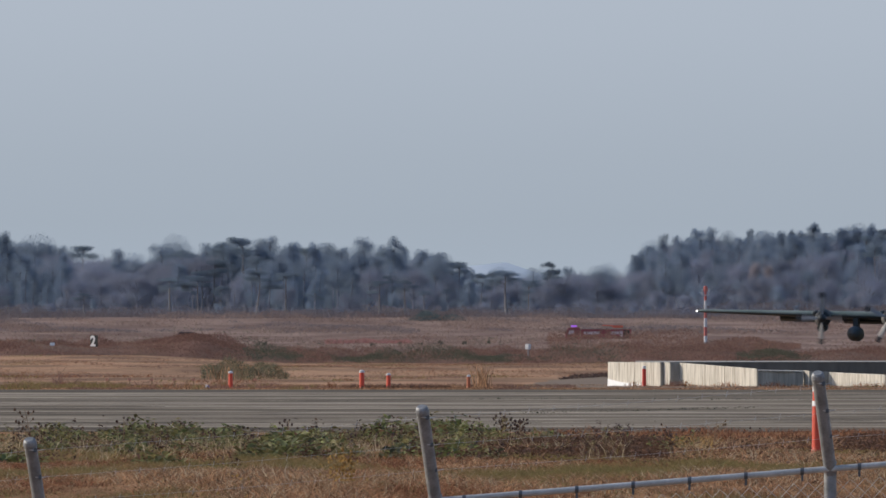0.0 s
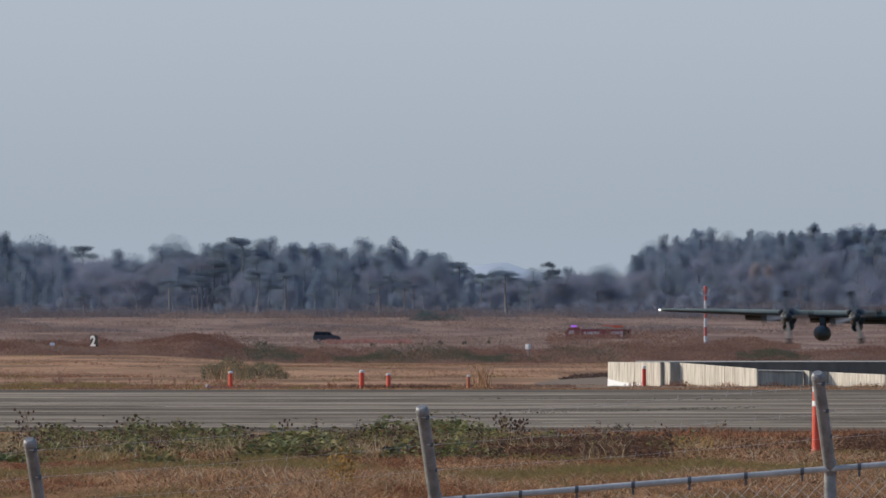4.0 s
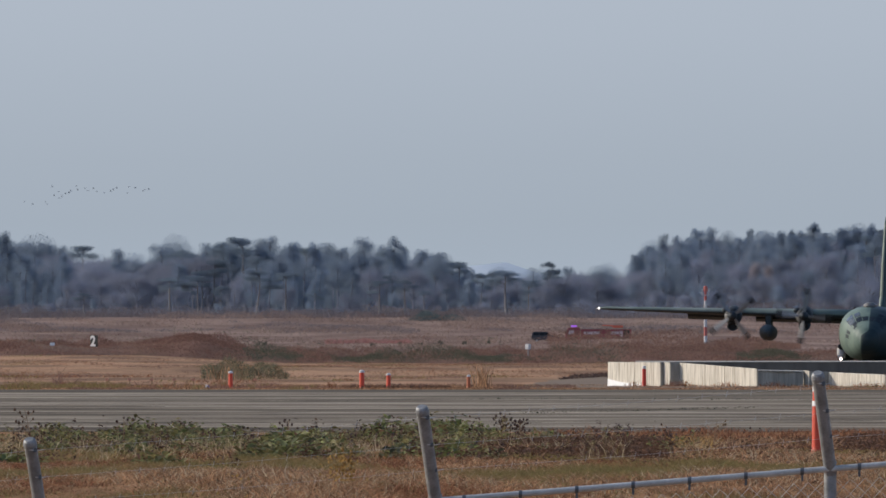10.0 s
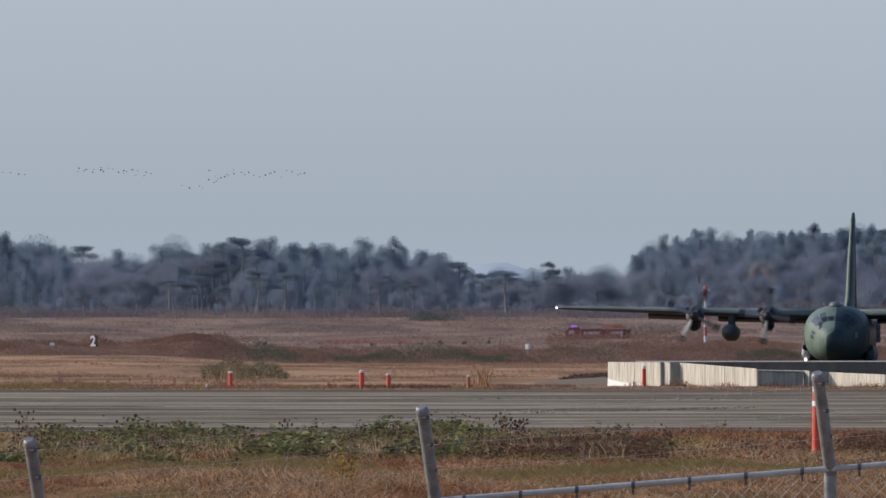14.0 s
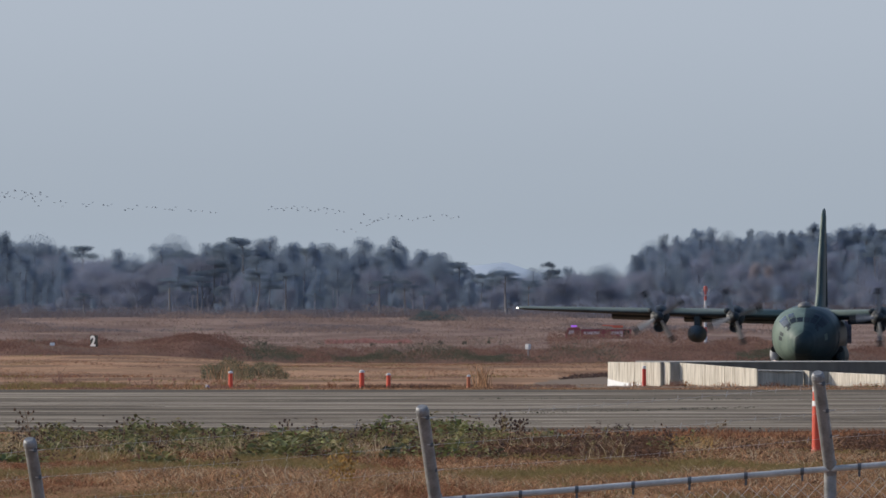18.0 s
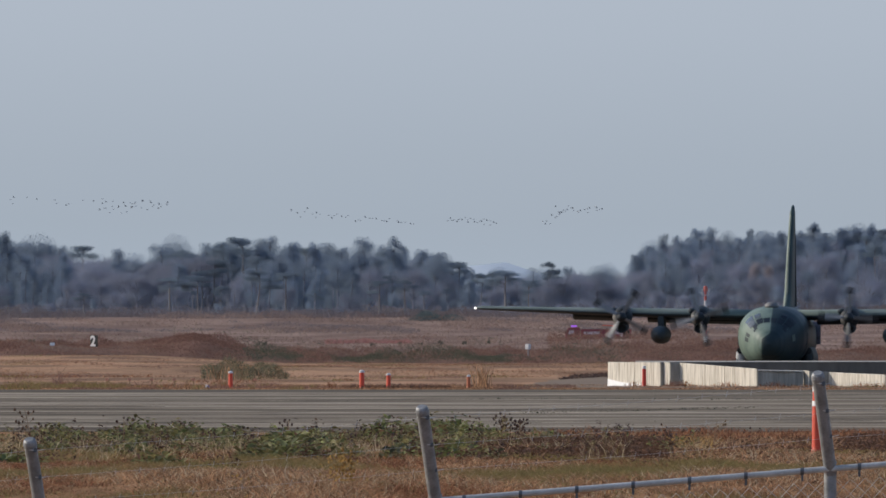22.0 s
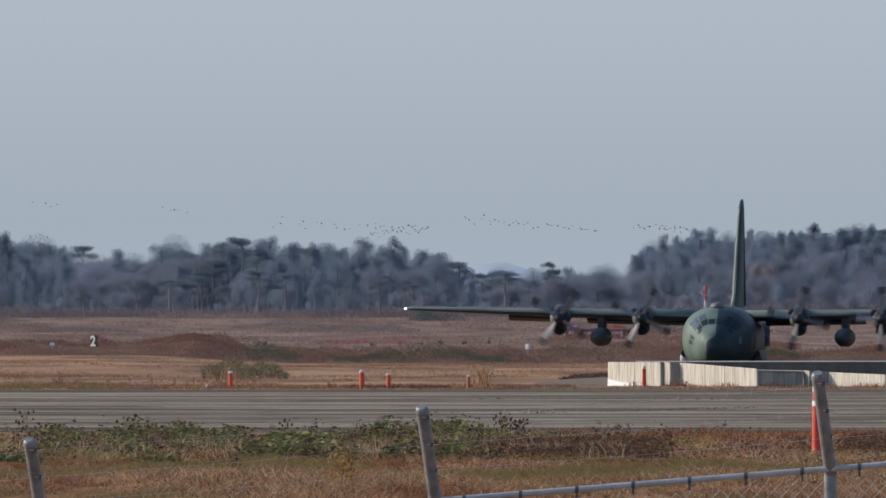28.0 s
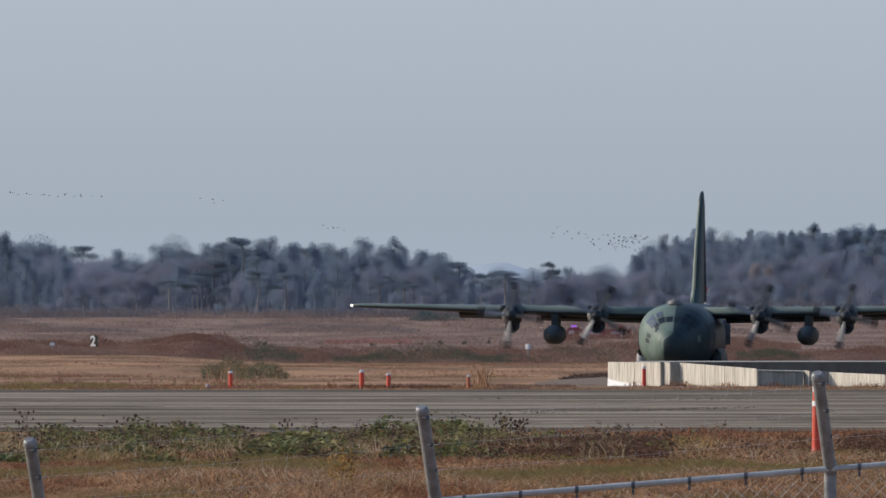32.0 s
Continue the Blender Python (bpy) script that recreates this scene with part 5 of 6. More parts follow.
for sgn in (-1, 1):
    bm = bmesh.new()
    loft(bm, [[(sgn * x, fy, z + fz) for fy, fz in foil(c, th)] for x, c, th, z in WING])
    wing = part("wing", bm, M_DKGREEN, plane, "long straight green wing, top coloured sunlit and underside shaded", smooth=True)
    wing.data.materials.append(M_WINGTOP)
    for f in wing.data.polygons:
        # upper skin, coloured as sunlit, starts a little behind the edge, coloured as shaded
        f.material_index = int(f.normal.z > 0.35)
    # inner and outer flaps, hanging a little, and the aileron
    for nm, x0, x1, drop, deep in (("flap", 2.5, 8.9, 0.42, 0.16), ("flap", 10.9, 13.9, 0.40, 0.14), ("aileron", 14.1, 19.3, 0.02, 0.08)):
        bm = bmesh.new()
        rings = []
        for x in (x0, x1):
            c, th, z = wing_at(x)
            yy, zz = 0.52 * c, z - drop * 0.55
            rings.append([(sgn * x, yy + p * 1.1, zz + q * deep - p * drop * 0.8) for p, q in ((0, 1), (0.5, 0.8), (1, 0.1), (1, -0.1), (0.5, -0.8), (0, -1))])
        loft(bm, rings)
        part(nm, bm, M_DKGREEN, plane)
    bm = bmesh.new()
    c, th, z = wing_at(20.3)
    tube(bm, [((sgn * 20.25, -0.5, z), 0.06), ((sgn * 20.3, -0.62, z), 0.075), ((sgn * 20.32, -0.7, z), 0.04)], 12)
    part("wingtip_light", bm, M_TIP, plane, "lit white wingtip light")
    # underwing tank
    bm = bmesh.new()
    loft(bm, [[(sgn * 7.77 + r * math.cos(k * math.tau / 24), y, 2.56 + 1.02 * r * math.sin(k * math.tau / 24)) for k in range(24)]
              for y, r in ((-4.6, 0.04), (-4.4, 0.25), (-4.0, 0.41), (-3.3, 0.53), (-2.3, 0.585), (0.8, 0.585), (2.2, 0.48), (3.4, 0.28), (4.2, 0.05))])
    tank = part("fuel_tank", bm, M_DKGREEN, plane, "long dark underwing fuel tank", smooth=True)
    bm = bmesh.new()
    loft(bm, [[(sgn * 7.77 + px, py, pz) for px, py, pz in ((-0.2, -1.2, z), (0.2, -1.2, z), (0.24, 0.4, z), (0.16, 2.0, z), (-0.16, 2.0, z), (-0.24, 0.4, z))] for z in (3.05, 3.8)])
    part("pylon", bm, M_DKGREEN, tank)

PROPS = []
for ex in (-10.25, -5.0, 5.0, 10.25):
    c, th, z = wing_at(ex)
    hz = 3.74
    bm = bmesh.new()
    rings = []
    for y, cz, rx, rz in ((-3.75, hz, 0.36, 0.40), (-3.45, hz - 0.02, 0.60, 0.60), (-2.9, hz, 0.64, 0.71), (-1.8, hz + 0.08, 0.62, 0.72), (0.0, hz + 0.18, 0.54, 0.58), (1.8, hz + 0.2, 0.42, 0.40), (3.4, hz + 0.2, 0.28, 0.25)):
        rings.append([(ex + rx * math.cos(k * math.tau / 20), y, cz + rz * math.sin(k * math.tau / 20)) for k in range(20)])
    loft(bm, rings)
    nac = part("engine_nacelle", bm, M_NEARBLACK, plane, "dark green engine nacelle with cowl front coloured pale as sunlit", smooth=True)
    nac.data.materials.append(M_DOME)
    for f in nac.data.polygons:
        # sunlight in colour: the cowl ring behind the propeller is pale on one side
        f.material_index = int(f.center.y < -3.2 and f.center.x < ex - 0.25 and -0.45 < f.center.z - hz < 0.1)
    bm = bmesh.new()
    rings = [[(ex + rx * math.cos(k * math.tau / 16), y, cz + rz * math.sin(k * math.tau / 16)) for k in range(16)] for y, cz, rx, rz in
             ((-3.55, 2.99, 0.33, 0.26), (-3.6, 2.99, 0.38, 0.30), (-3.3, 2.99, 0.41, 0.34), (-2.0, 3.06, 0.41, 0.34), (-0.4, 3.3, 0.3, 0.2))]
    loft(bm, rings, True, False)
    part("chin_intake", bm, M_NEARBLACK, nac, smooth=True)
    bm = bmesh.new()
    rings = [[(ex + rx * math.cos(k * math.tau / 20), y, 2.99 + rz * math.sin(k * math.tau / 20)) for k in range(20)] for y, rx, rz in ((-3.58, 0.31, 0.245), (-3.64, 0.345, 0.28), (-3.6, 0.39, 0.315))]
    loft(bm, rings, True, False)
    part("intake_lip", bm, M_DKGREEN, nac, smooth=True)
    bm = bmesh.new()
    tube(bm, [((ex, -3.3, 2.99), 0.29), ((ex, -3.28, 2.99), 0.29)], 14)
    part("oil_cooler", bm, M_BLACK, nac, "dark cooler inside the intake")
    bm = bmesh.new()
    loft(bm, [[(ex - 0.56 + rx * math.cos(k * math.tau / 14), y, hz + 0.42 + rz * math.sin(k * math.tau / 14)) for k in range(14)] for y, rx, rz in ((-3.35, 0.14, 0.12), (-3.2, 0.24, 0.19), (-2.6, 0.26, 0.22), (-0.6, 0.2, 0.2))])
    part("shoulder_fairing", bm, M_DKGREEN, nac, "dark fairing on the nacelle's shoulder", smooth=True)
    bm = bmesh.new()
    tube(bm, [((ex, 3.3, hz + 0.2), 0.27), ((ex, 3.9, hz + 0.25), 0.25)], 14)
    part("exhaust", bm, M_BLACK, nac)
    bm = bmesh.new()
    tube(bm, [((0, 0.12, 0), 0.36), ((0, -0.05, 0), 0.36), ((0, -0.3, 0), 0.30), ((0, -0.5, 0), 0.20), ((0, -0.64, 0), 0.05)], 18)
    prop = part("propeller", bm, M_NEARBLACK, plane, "spinning four-bladed propeller", smooth=True)
    for k in range(4):
        bm = bmesh.new()
        rings = []
        for r, w, twist, t in ((0.25, 0.10, 60, 0.09), (0.55, 0.18, 50, 0.06), (1.0, 0.22, 38, 0.045), (1.6, 0.22, 27, 0.035), (1.98, 0.20, 22, 0.025), (2.05, 0.15, 21, 0.015)):
            a = radians(twist)
            rings.append([(px * math.cos(a) - py * math.sin(a), px * math.sin(a) + py * math.cos(a), r) for px, py in ((-w, 0), (-w * 0.3, -t), (w * 0.5, -t * 0.8), (w, 0), (w * 0.5, t * 0.8), (-w * 0.3, t))])
        loft(bm, rings)
        bl = part("blade", bm, M_BLADE, prop, "dull grey blade with dark tip")
        bl.data.materials.append(M_BLACK)
        for f in bl.data.polygons:
            f.material_index = int(f.center.z > 1.7)
        bl.matrix_local = pose(0, -0.1, 0, 0, 90 * k, 0)
    PROPS.append((prop, ex, hz))

# tail
bm = bmesh.new()
FIN = ((3.9, 8.0, 11.8, 0.33), (4.6, 10.2, 9.6, 0.31), (5.4, 11.6, 8.1, 0.29), (8.0, 13.4, 6.1, 0.24), (10.9, 16.2, 3.2, 0.17), (11.4, 17.0, 2.1, 0.10), (11.52, 17.6, 1.2, 0.03))
loft(bm, [[(px * t, y + py * c, z) for px, py in ((0, 0), (0.4, 0.012), (0.78, 0.05), (1, 0.15), (0.8, 0.6), (0.1, 1.0), (-0.1, 1.0), (-0.8, 0.6), (-1, 0.15), (-0.78, 0.05), (-0.4, 0.012))] for z, y, c, t in FIN])
fin = part("fin", bm, M_CAMO, plane, "tall dark green tail fin, sunward front faces coloured as lit")
fin.data.materials.append(M_PALEGREEN)
# faces turned to the sun get the pale green, a painted lit strip
for f in fin.data.polygons:
    f.material_index = int(f.normal.x < -0.75 and f.normal.y < 0.0)
bm = bmesh.new()
loft(bm, [[(-0.16, 19.9, 4.6), (0.16, 19.9, 4.6), (0.03, 20.7, 4.6), (-0.03, 20.7, 4.6)], [(-0.06, 19.4, 10.8), (0.06, 19.4, 10.8), (0.02, 20.0, 10.8), (-0.02, 20.0, 10.8)]])
part("rudder", bm, M_DKGREEN, plane)
for sgn in (-1, 1):
    bm = bmesh.new()
    loft(bm, [[(sgn * x, 17.2 + fy, z + fz) for fy, fz in foil(c, 0.11)] for x, c, z in ((0.2, 4.4, 4.05), (4.0, 3.4, 4.1), (7.7, 2.2, 4.15), (8.0, 1.6, 4.15))])
    part("tailplane", bm, M_GREEN, plane, smooth=True)
    # wheel fairings and wheels
    bm = bmesh.new()
    rings = []
    for y, r in ((-3.0, 0.12), (-2.7, 0.5), (-2.0, 0.72), (0.0, 0.8), (3.5, 0.78), (5.5, 0.5), (6.6, 0.1)):
        rings.append([(sgn * (2.08 + 0.60 * r * math.cos(k * math.tau / 18)), y, 1.10 + 0.95 * r * math.sin(k * math.tau / 18)) for k in range(18)])
    loft(bm, rings)
    # sunward fairing and its nose coloured as lit, the far pair as shaded
    fairing = part("wheel_fairing", bm, M_SKIN if sgn < 0 else M_DKGREEN, plane, "bulged main wheel fairing", smooth=True)
    bm = bmesh.new()
    loft(bm, [[(sgn * (2.26 + 0.36 * r * math.cos(k * math.tau / 16)), y, 1.12 + 0.62 * r * math.sin(k * math.tau / 16)) for k in range(16)] for y, r in ((-3.25, 0.55), (-3.1, 0.85), (-2.7, 1.0), (-1.8, 1.0))])
    part("fairing_nose", bm, M_MAST_WHITE if sgn < 0 else M_DKGREEN, fairing, "rounded nose of the wheel fairing", smooth=True)
    # closed black tube: the darkness of the open inlet is put into colour
    bm = bmesh.new()
    tube(bm, [((sgn * 2.30, -3.36, 1.52), 0.18), ((sgn * 2.30, -3.3, 1.52), 0.22), ((sgn * 2.26, -2.6, 1.46), 0.24)], 16)
    part("air_inlet", bm, M_BLACK, fairing, "round air inlet, its dark opening made as a black plug")
    for wy in (-0.2, 1.4):
        bm = bmesh.new()
        tube(bm, [((sgn * 1.75, wy, 0.66), 0.42), ((sgn * 1.78, wy, 0.66), 0.62), ((sgn * 1.88, wy, 0.66), 0.68), ((sgn * 2.06, wy, 0.66), 0.68), ((sgn * 2.16, wy, 0.66), 0.62), ((sgn * 2.19, wy, 0.66), 0.42)], 20)
        w = part("main_wheel", bm, M_BLACK, plane)
        bm = bmesh.new()
        tube(bm, [((sgn * 1.74, wy, 0.66), 0.30), ((sgn * 2.20, wy, 0.66), 0.30)], 14)
        part("hub", bm, M_METAL, w)
    bm = bmesh.new()
    box(bm, (sgn * 0.45, -6.3, 0.85), (0.04, 1.3, 0.5), 0.01)
    part("nose_gear_door", bm, M_GREEN, plane)
    bm = bmesh.new()
    tube(bm, [((sgn * 0.14, -6.5, 0.48), 0.3), ((sgn * 0.16, -6.5, 0.48), 0.46), ((sgn * 0.24, -6.5, 0.48), 0.49), ((sgn * 0.38, -6.5, 0.48), 0.49), ((sgn * 0.46, -6.5, 0.48), 0.46), ((sgn * 0.48, -6.5, 0.48), 0.3)], 18)
    part("nose_wheel", bm, M_BLACK, plane)
bm = bmesh.new()
tube(bm, [((0, -6.5, 0.45), 0.09), ((0, -6.3, 1.4), 0.11)], 10)
tube(bm, [((-0.3, -6.5, 0.48), 0.07), ((0.3, -6.5, 0.48), 0.07)], 10)
part("nose_gear_leg", bm, M_METAL, plane)
bm = bmesh.new()
tube(bm, [((-2.30, -3.30, 0.62), 0.03), ((-2.30, -3.32, 0.62), 0.085), ((-2.30, -2.9, 0.62), 0.10)], 14)
part("taxi_light", bm, M_LAMP, plane, "lit taxi light on the wheel fairing")

# ---------------------------------------------------------------- chain-link fence close to the camera
fence = tagged(new("fence"), "galvanised chain-link fence with leaning barbed-wire arms", "fence")
FENCE_Y = 80.0


def rail_z(x):
    return 1.113 + 0.0806 * (x + 0.1) if x > -0.1 else 1.113 + 0.083 * (x + 0.1)


posts = ((-4.1, 0.0), (-2.008, 0.0), (-0.036, 0.0), (1.953, 0.010), (4.0, 0.0))
for px, lift in posts:
    z = rail_z(px) + lift
    bm = bmesh.new()
    tube(bm, [((px, FENCE_Y, -0.6), 0.032), ((px, FENCE_Y, z + 0.02), 0.032)], 20)
    dome(bm, (px, FENCE_Y, z + 0.018), 0.0335, 0.03)
    p = part("post", bm, M_GALV, fence, "galvanised steel fence post", smooth=False)
    bm = bmesh.new()
    foot, tip = Vector((px + 0.002, FENCE_Y - 0.005, z - 0.03)), Vector((px - 0.068, FENCE_Y - 0.28, z + 0.455))
    tube(bm, [(foot, 0.0325), (foot.lerp(tip, 0.5), 0.032), (tip, 0.0315)], 20)
    part("arm", bm, M_GALV, p, "galvanised arm leaning outwards", smooth=False)
    bm = bmesh.new()
    a, b = Vector((px - 0.066, FENCE_Y - 0.272, z + 0.44)), Vector((px - 0.0715, FENCE_Y - 0.294, z + 0.475))
    tube(bm, [(a, 0.0345), (a.lerp(b, 0.45), 0.0345), (a.lerp(b, 0.8), 0.030), (b, 0.022)], 20)
    part("cap", bm, M_GALV, p, "domed steel cap")
    for k in (0.30, 0.58, 0.88):
        bm = bmesh.new()
        c = Vector((px - 0.068 * k, FENCE_Y - 0.28 * k - 0.02, z + 0.455 * k + 0.02))
        box(bm, c + Vector((0.018, -0.022, 0.0)), (0.020, 0.02, 0.022), 0.003)
        part("wire_clip", bm, M_TIE, p, "dark wire clip")
        bm = bmesh.new()
        tube(bm, [(c + Vector((-0.034, -0.010, 0.003)), 0.0028), (c + Vector((0.0, -0.038, 0.0)), 0.0028), (c + Vector((0.034, -0.012, -0.002)), 0.0028), (c + Vector((0.062, -0.012, 0.004)), 0.002)], 6)
        part("tie_wire", bm, M_WIRE, p, "bright tie wire wrapped round the arm")
for (x0, _), (x1, _) in zip(posts, posts[1:]):
    bm = bmesh.new()
    tube(bm, [((x0, FENCE_Y - 0.035, rail_z(x0)), 0.0158), ((x1, FENCE_Y - 0.035, rail_z(x1)), 0.0158)], 14)
    rail = part("rail", bm, M_RAIL, fence, "galvanised top rail")
    n = 7
    for k in range(n):
        x = x0 + (x1 - x0) * (k + 0.5) / n
        bm = bmesh.new()
        tube(bm, [((x - 0.009, FENCE_Y - 0.035, rail_z(x)), 0.019), ((x + 0.009, FENCE_Y - 0.035, rail_z(x)), 0.019)], 10)
        box(bm, (x, FENCE_Y - 0.035, rail_z(x) - 0.032), (0.012, 0.012, 0.04), 0.003)
        part("tie", bm, M_TIE, rail, "dark tie band")
    for k in (0.30, 0.58, 0.88):
        p, q = [Vector((x - 0.068 * k + 0.03, FENCE_Y - 0.28 * k - 0.03, rail_z(x) + 0.455 * k + 0.02)) for x in (x0, x1)]
        bm = bmesh.new()
        tube(bm, [(p, 0.0006), (p.lerp(q, 0.5) - Vector((0, 0, 0.008)), 0.0006), (q, 0.0006)], 5)
        for j in range(1, 16):
            c = p.lerp(q, j / 16) - Vector((0, 0, 0.008 * (1 - abs(j / 8 - 1))))
            tube(bm, [(c + Vector((-0.004, 0, -0.016)), 0.0012), (c + Vector((0.004, 0, 0.016)), 0.0012)], 4)
        part("barbed_wire", bm, M_WIRE, fence, "thin barbed wire")
    # woven mesh below the rail: zigzag wires hooked into one another
    v, f = [], []
    for d in (1, -1):
        xs = np.arange(x0 - 1.6, x1 + 1.6, 0.074)
        for xw in xs:
            s0, s1 = 0.0, 1.6
            if d > 0:
                s0, s1 = max(0.0, x0 - xw), min(1.6, x1 - xw)
            else:
                s0, s1 = max(0.0, xw - x1), min(1.6, xw - x0)
            if s1 <= s0:
                continue
            a = (xw + d * s0, s0)
            b = (xw + d * s1, s1)
            base = len(v)
            for xx, dn in (a, b):
                zt = rail_z(xx) - 0.06 - dn
                for ox, oy in ((-0.0015, 0), (0, -0.0015), (0.0015, 0), (0, 0.0015)):
                    v.append((xx + ox, FENCE_Y + 0.002 * d + oy, zt))
            for q in range(4):
                f.append((base + q, base + (q + 1) % 4, base + 4 + (q + 1) % 4, base + 4 + q))
    tagged(sheet("wire_mesh", v, f, M_WIRE, fence), "chain-link wire mesh")

# ---------------------------------------------------------------- near verge: grass and weeds
x, y = (np.concatenate(q) for q in zip(strewn(300000, 132, 340), strewn(90000, 134, 195)))
clumpy = soft_noise(x / 0.9, y / 7, 4.0) + 0.8 * soft_noise(x / 0.23, y / 2.6, 1.0)
olive = soft_noise(x / 0.8, y / 7, 6.0) + 0.6 * bump_of(y, 185, 28) + rng.normal(0, 0.25, len(x)) > 0.5
russet = ~olive & (soft_noise(x / 0.55, y / 9, 3.0) + rng.normal(0, 0.3, len(x)) > 0.35)
straw = ~olive & ~russet & (rng.random(len(x)) < 0.10 + 0.10 * np.clip(clumpy, 0, 1))
for sel, m, hh, lab in ((~olive & ~straw & ~russet, M_GRASS, 0.11, "straw-brown winter grass on the verge"), (olive, M_GRASS_GREEN, 0.10, "olive-green grass on the verge"),
                        (russet, M_RUSSET, 0.11, "russet matted grass on the verge"), (straw, M_STRAW, 0.12, "pale bleached straw on the verge")):
    blades("verge_grass", x[sel], y[sel], rng.uniform(0.3, 1.0, sel.sum()) * hh * np.clip(1.05 + 0.65 * clumpy[sel], 0.55, 2.3) * np.clip((346 - y[sel]) / 70, 0.2, 1.0), rng.uniform(0.004, 0.010, sel.sum()) * (0.6 + y[sel] / 200), m, 1.1, lab, "grass")


def weeds(name, x, y, h, per, size, material, label, spread=0.11):
    """Low weeds: pointed leaves folded along the midrib, set round short stems and leaning outwards."""
    n = len(x) * per
    i = np.repeat(np.arange(len(x)), per)
    an, u = rng.uniform(0, math.tau, n), rng.random(n) ** 0.6
    way = np.stack([np.cos(an), np.sin(an), rng.normal(0.25, 0.45, n)], -1)
    way /= np.linalg.norm(way, axis=1)[:, None]
    hh = h[i] * np.sqrt(np.clip(1 - (0.85 * u) ** 2, 0, 1)) * rng.uniform(0.35, 1.0, n)
    c = np.stack([x[i] + np.cos(an) * u * spread * 2.2, y[i] + np.sin(an) * u * 0.6, ground_z(x[i], y[i]) + hh], -1)
    side = np.cross(way, np.array([0, 0, 1.0]) + rng.normal(0, 0.35, (n, 3)))
    side /= np.linalg.norm(side, axis=1)[:, None]
    up = np.cross(side, way)
    s = (size * rng.uniform(0.6, 1.5, n))[:, None]
    v = np.stack([c - way * s, c + side * s * 0.62 + up * s * 0.22, c + way * s * 1.25 - up * s * 0.25, c - side * s * 0.62 + up * s * 0.22], 1)
    b = (np.arange(n) * 4)[:, None]
    f = np.concatenate([b + np.array([[0, 1, 2]]), b + np.array([[0, 2, 3]])])
    return tagged(sheet(name, v.reshape(-1, 3), f, material), label, "weeds", kind="stuff")


x, y = strewn(4600, 192, 290, -0.030, 0.010)
patchy = soft_noise(x / 0.83, y / 17, 9.0) + 1.0 * soft_noise(x / 0.29, y / 6, 2.0) - 0.25 * np.clip((200 - y) / 20, 0, 1) - 0.9 * np.clip((x / y - 0.0025) / 0.006, 0, 1) - 0.9 * np.clip((-0.0248 - x / y) / 0.003, 0, 1)
keep = patchy > 0.10
x, y, patchy = x[keep], y[keep], patchy[keep]
kind = rng.random(len(x)) + 0.18 * soft_noise(x / 0.5, y / 9, 4.0)
for sel, m, size, lab in ((kind < 0.52, M_LEAF, 0.045, "low green leafy weeds along the verge"), ((kind >= 0.52) & (kind < 0.72), M_LEAF_PALE, 0.040, "low yellowish-green weeds along the verge"), (kind >= 0.72, M_DEADLEAF, 0.026, "withered brown weeds along the verge")):
    weeds("leafy_weeds", x[sel], y[sel], (0.04 + 0.30 * np.clip(patchy[sel], 0, 1.4)) * rng.uniform(0.6, 1.35, sel.sum()), 26, size, m, lab)
x, y = strewn(14000, 195, 300, -0.031, 0.012)
keep = soft_noise(x / 0.5, y / 10, 2.0) + 0.6 * soft_noise(x / 0.17, y / 4, 7.0) > 0.0
x, y = x[keep], y[keep]
half = rng.random(len(x)) < 0.5
blades("verge_grass", x[half], y[half], rng.uniform(0.08, 0.30, half.sum()), rng.uniform(0.005, 0.011, half.sum()), M_GRASS_GREEN, 0.5, "tall olive grass among the weeds", "grass")
blades("verge_grass", x[~half], y[~half], rng.uniform(0.08, 0.32, (~half).sum()), rng.uniform(0.004, 0.010, (~half).sum()), M_STRAW, 0.5, "tall bleached grass among the weeds", "grass")
x, y = strewn(1800, 212, 262, 0.0075, 0.031)
keep = soft_noise(x / 0.6, y / 9, 5.0) > 0.1
x, y = x[keep], y[keep]
blades("grass_tuft", x, y, rng.uniform(0.08, 0.26, len(x)), rng.uniform(0.006, 0.013, len(x)), M_MOWN, 0.7, "pale orange tufts of dry grass on the verge", "grass")
x, y = strewn(800, 200, 250, 0.0020, 0.0138)
keep = soft_noise(x / 0.5, y / 9, 3.0) > 0.1 - 0.9 * bump_of(x / y, 0.0098, 0.0036)
x, y = x[keep], y[keep]
weeds("dead_weeds", x, y, 0.20 + 0.08 * soft_noise(x / 0.7, y / 8, 1.0), 40, 0.022, M_DEADLEAF, "matted russet dead weeds on the verge")
x, y = strewn(240, 205, 290, 0.0255, 0.031)
weeds("dead_weeds", x, y, 0.19 + 0.08 * soft_noise(x / 0.7, y / 8, 1.0), 36, 0.022, M_DEADLEAF, "russet dead weeds beside the delineator")
x, y = strewn(420, 185, 300, -0.030, 0.030)
weeds("dead_weeds", x, y, 0.17 + 0.07 * soft_noise(x / 0.7, y / 8, 1.0), 22, 0.022, M_DEADLEAF, "scattered russet dead leaves on the verge")
x, y = strewn(420, 226, 250, 0.0142, 0.0172)
blades("grass_tuft", x, y, rng.uniform(0.08, 0.30, len(x)), rng.uniform(0.005, 0.012, len(x)), M_GOLD, 0.8, "golden dry grass heap on the verge", "grass")
x, y = strewn(700, 226, 246, 0.0140, 0.0178)
blades("grass_tuft", x, y, rng.uniform(0.06, 0.24, len(x)) * np.exp(-((x / y - 0.0159) / 0.0016) ** 2), rng.uniform(0.006, 0.014, len(x)), M_STRAW, 0.9, "pale heap of dry grass on the verge", "grass")
x, y = strewn(5200, 300, 347, 0.006, 0.0312)
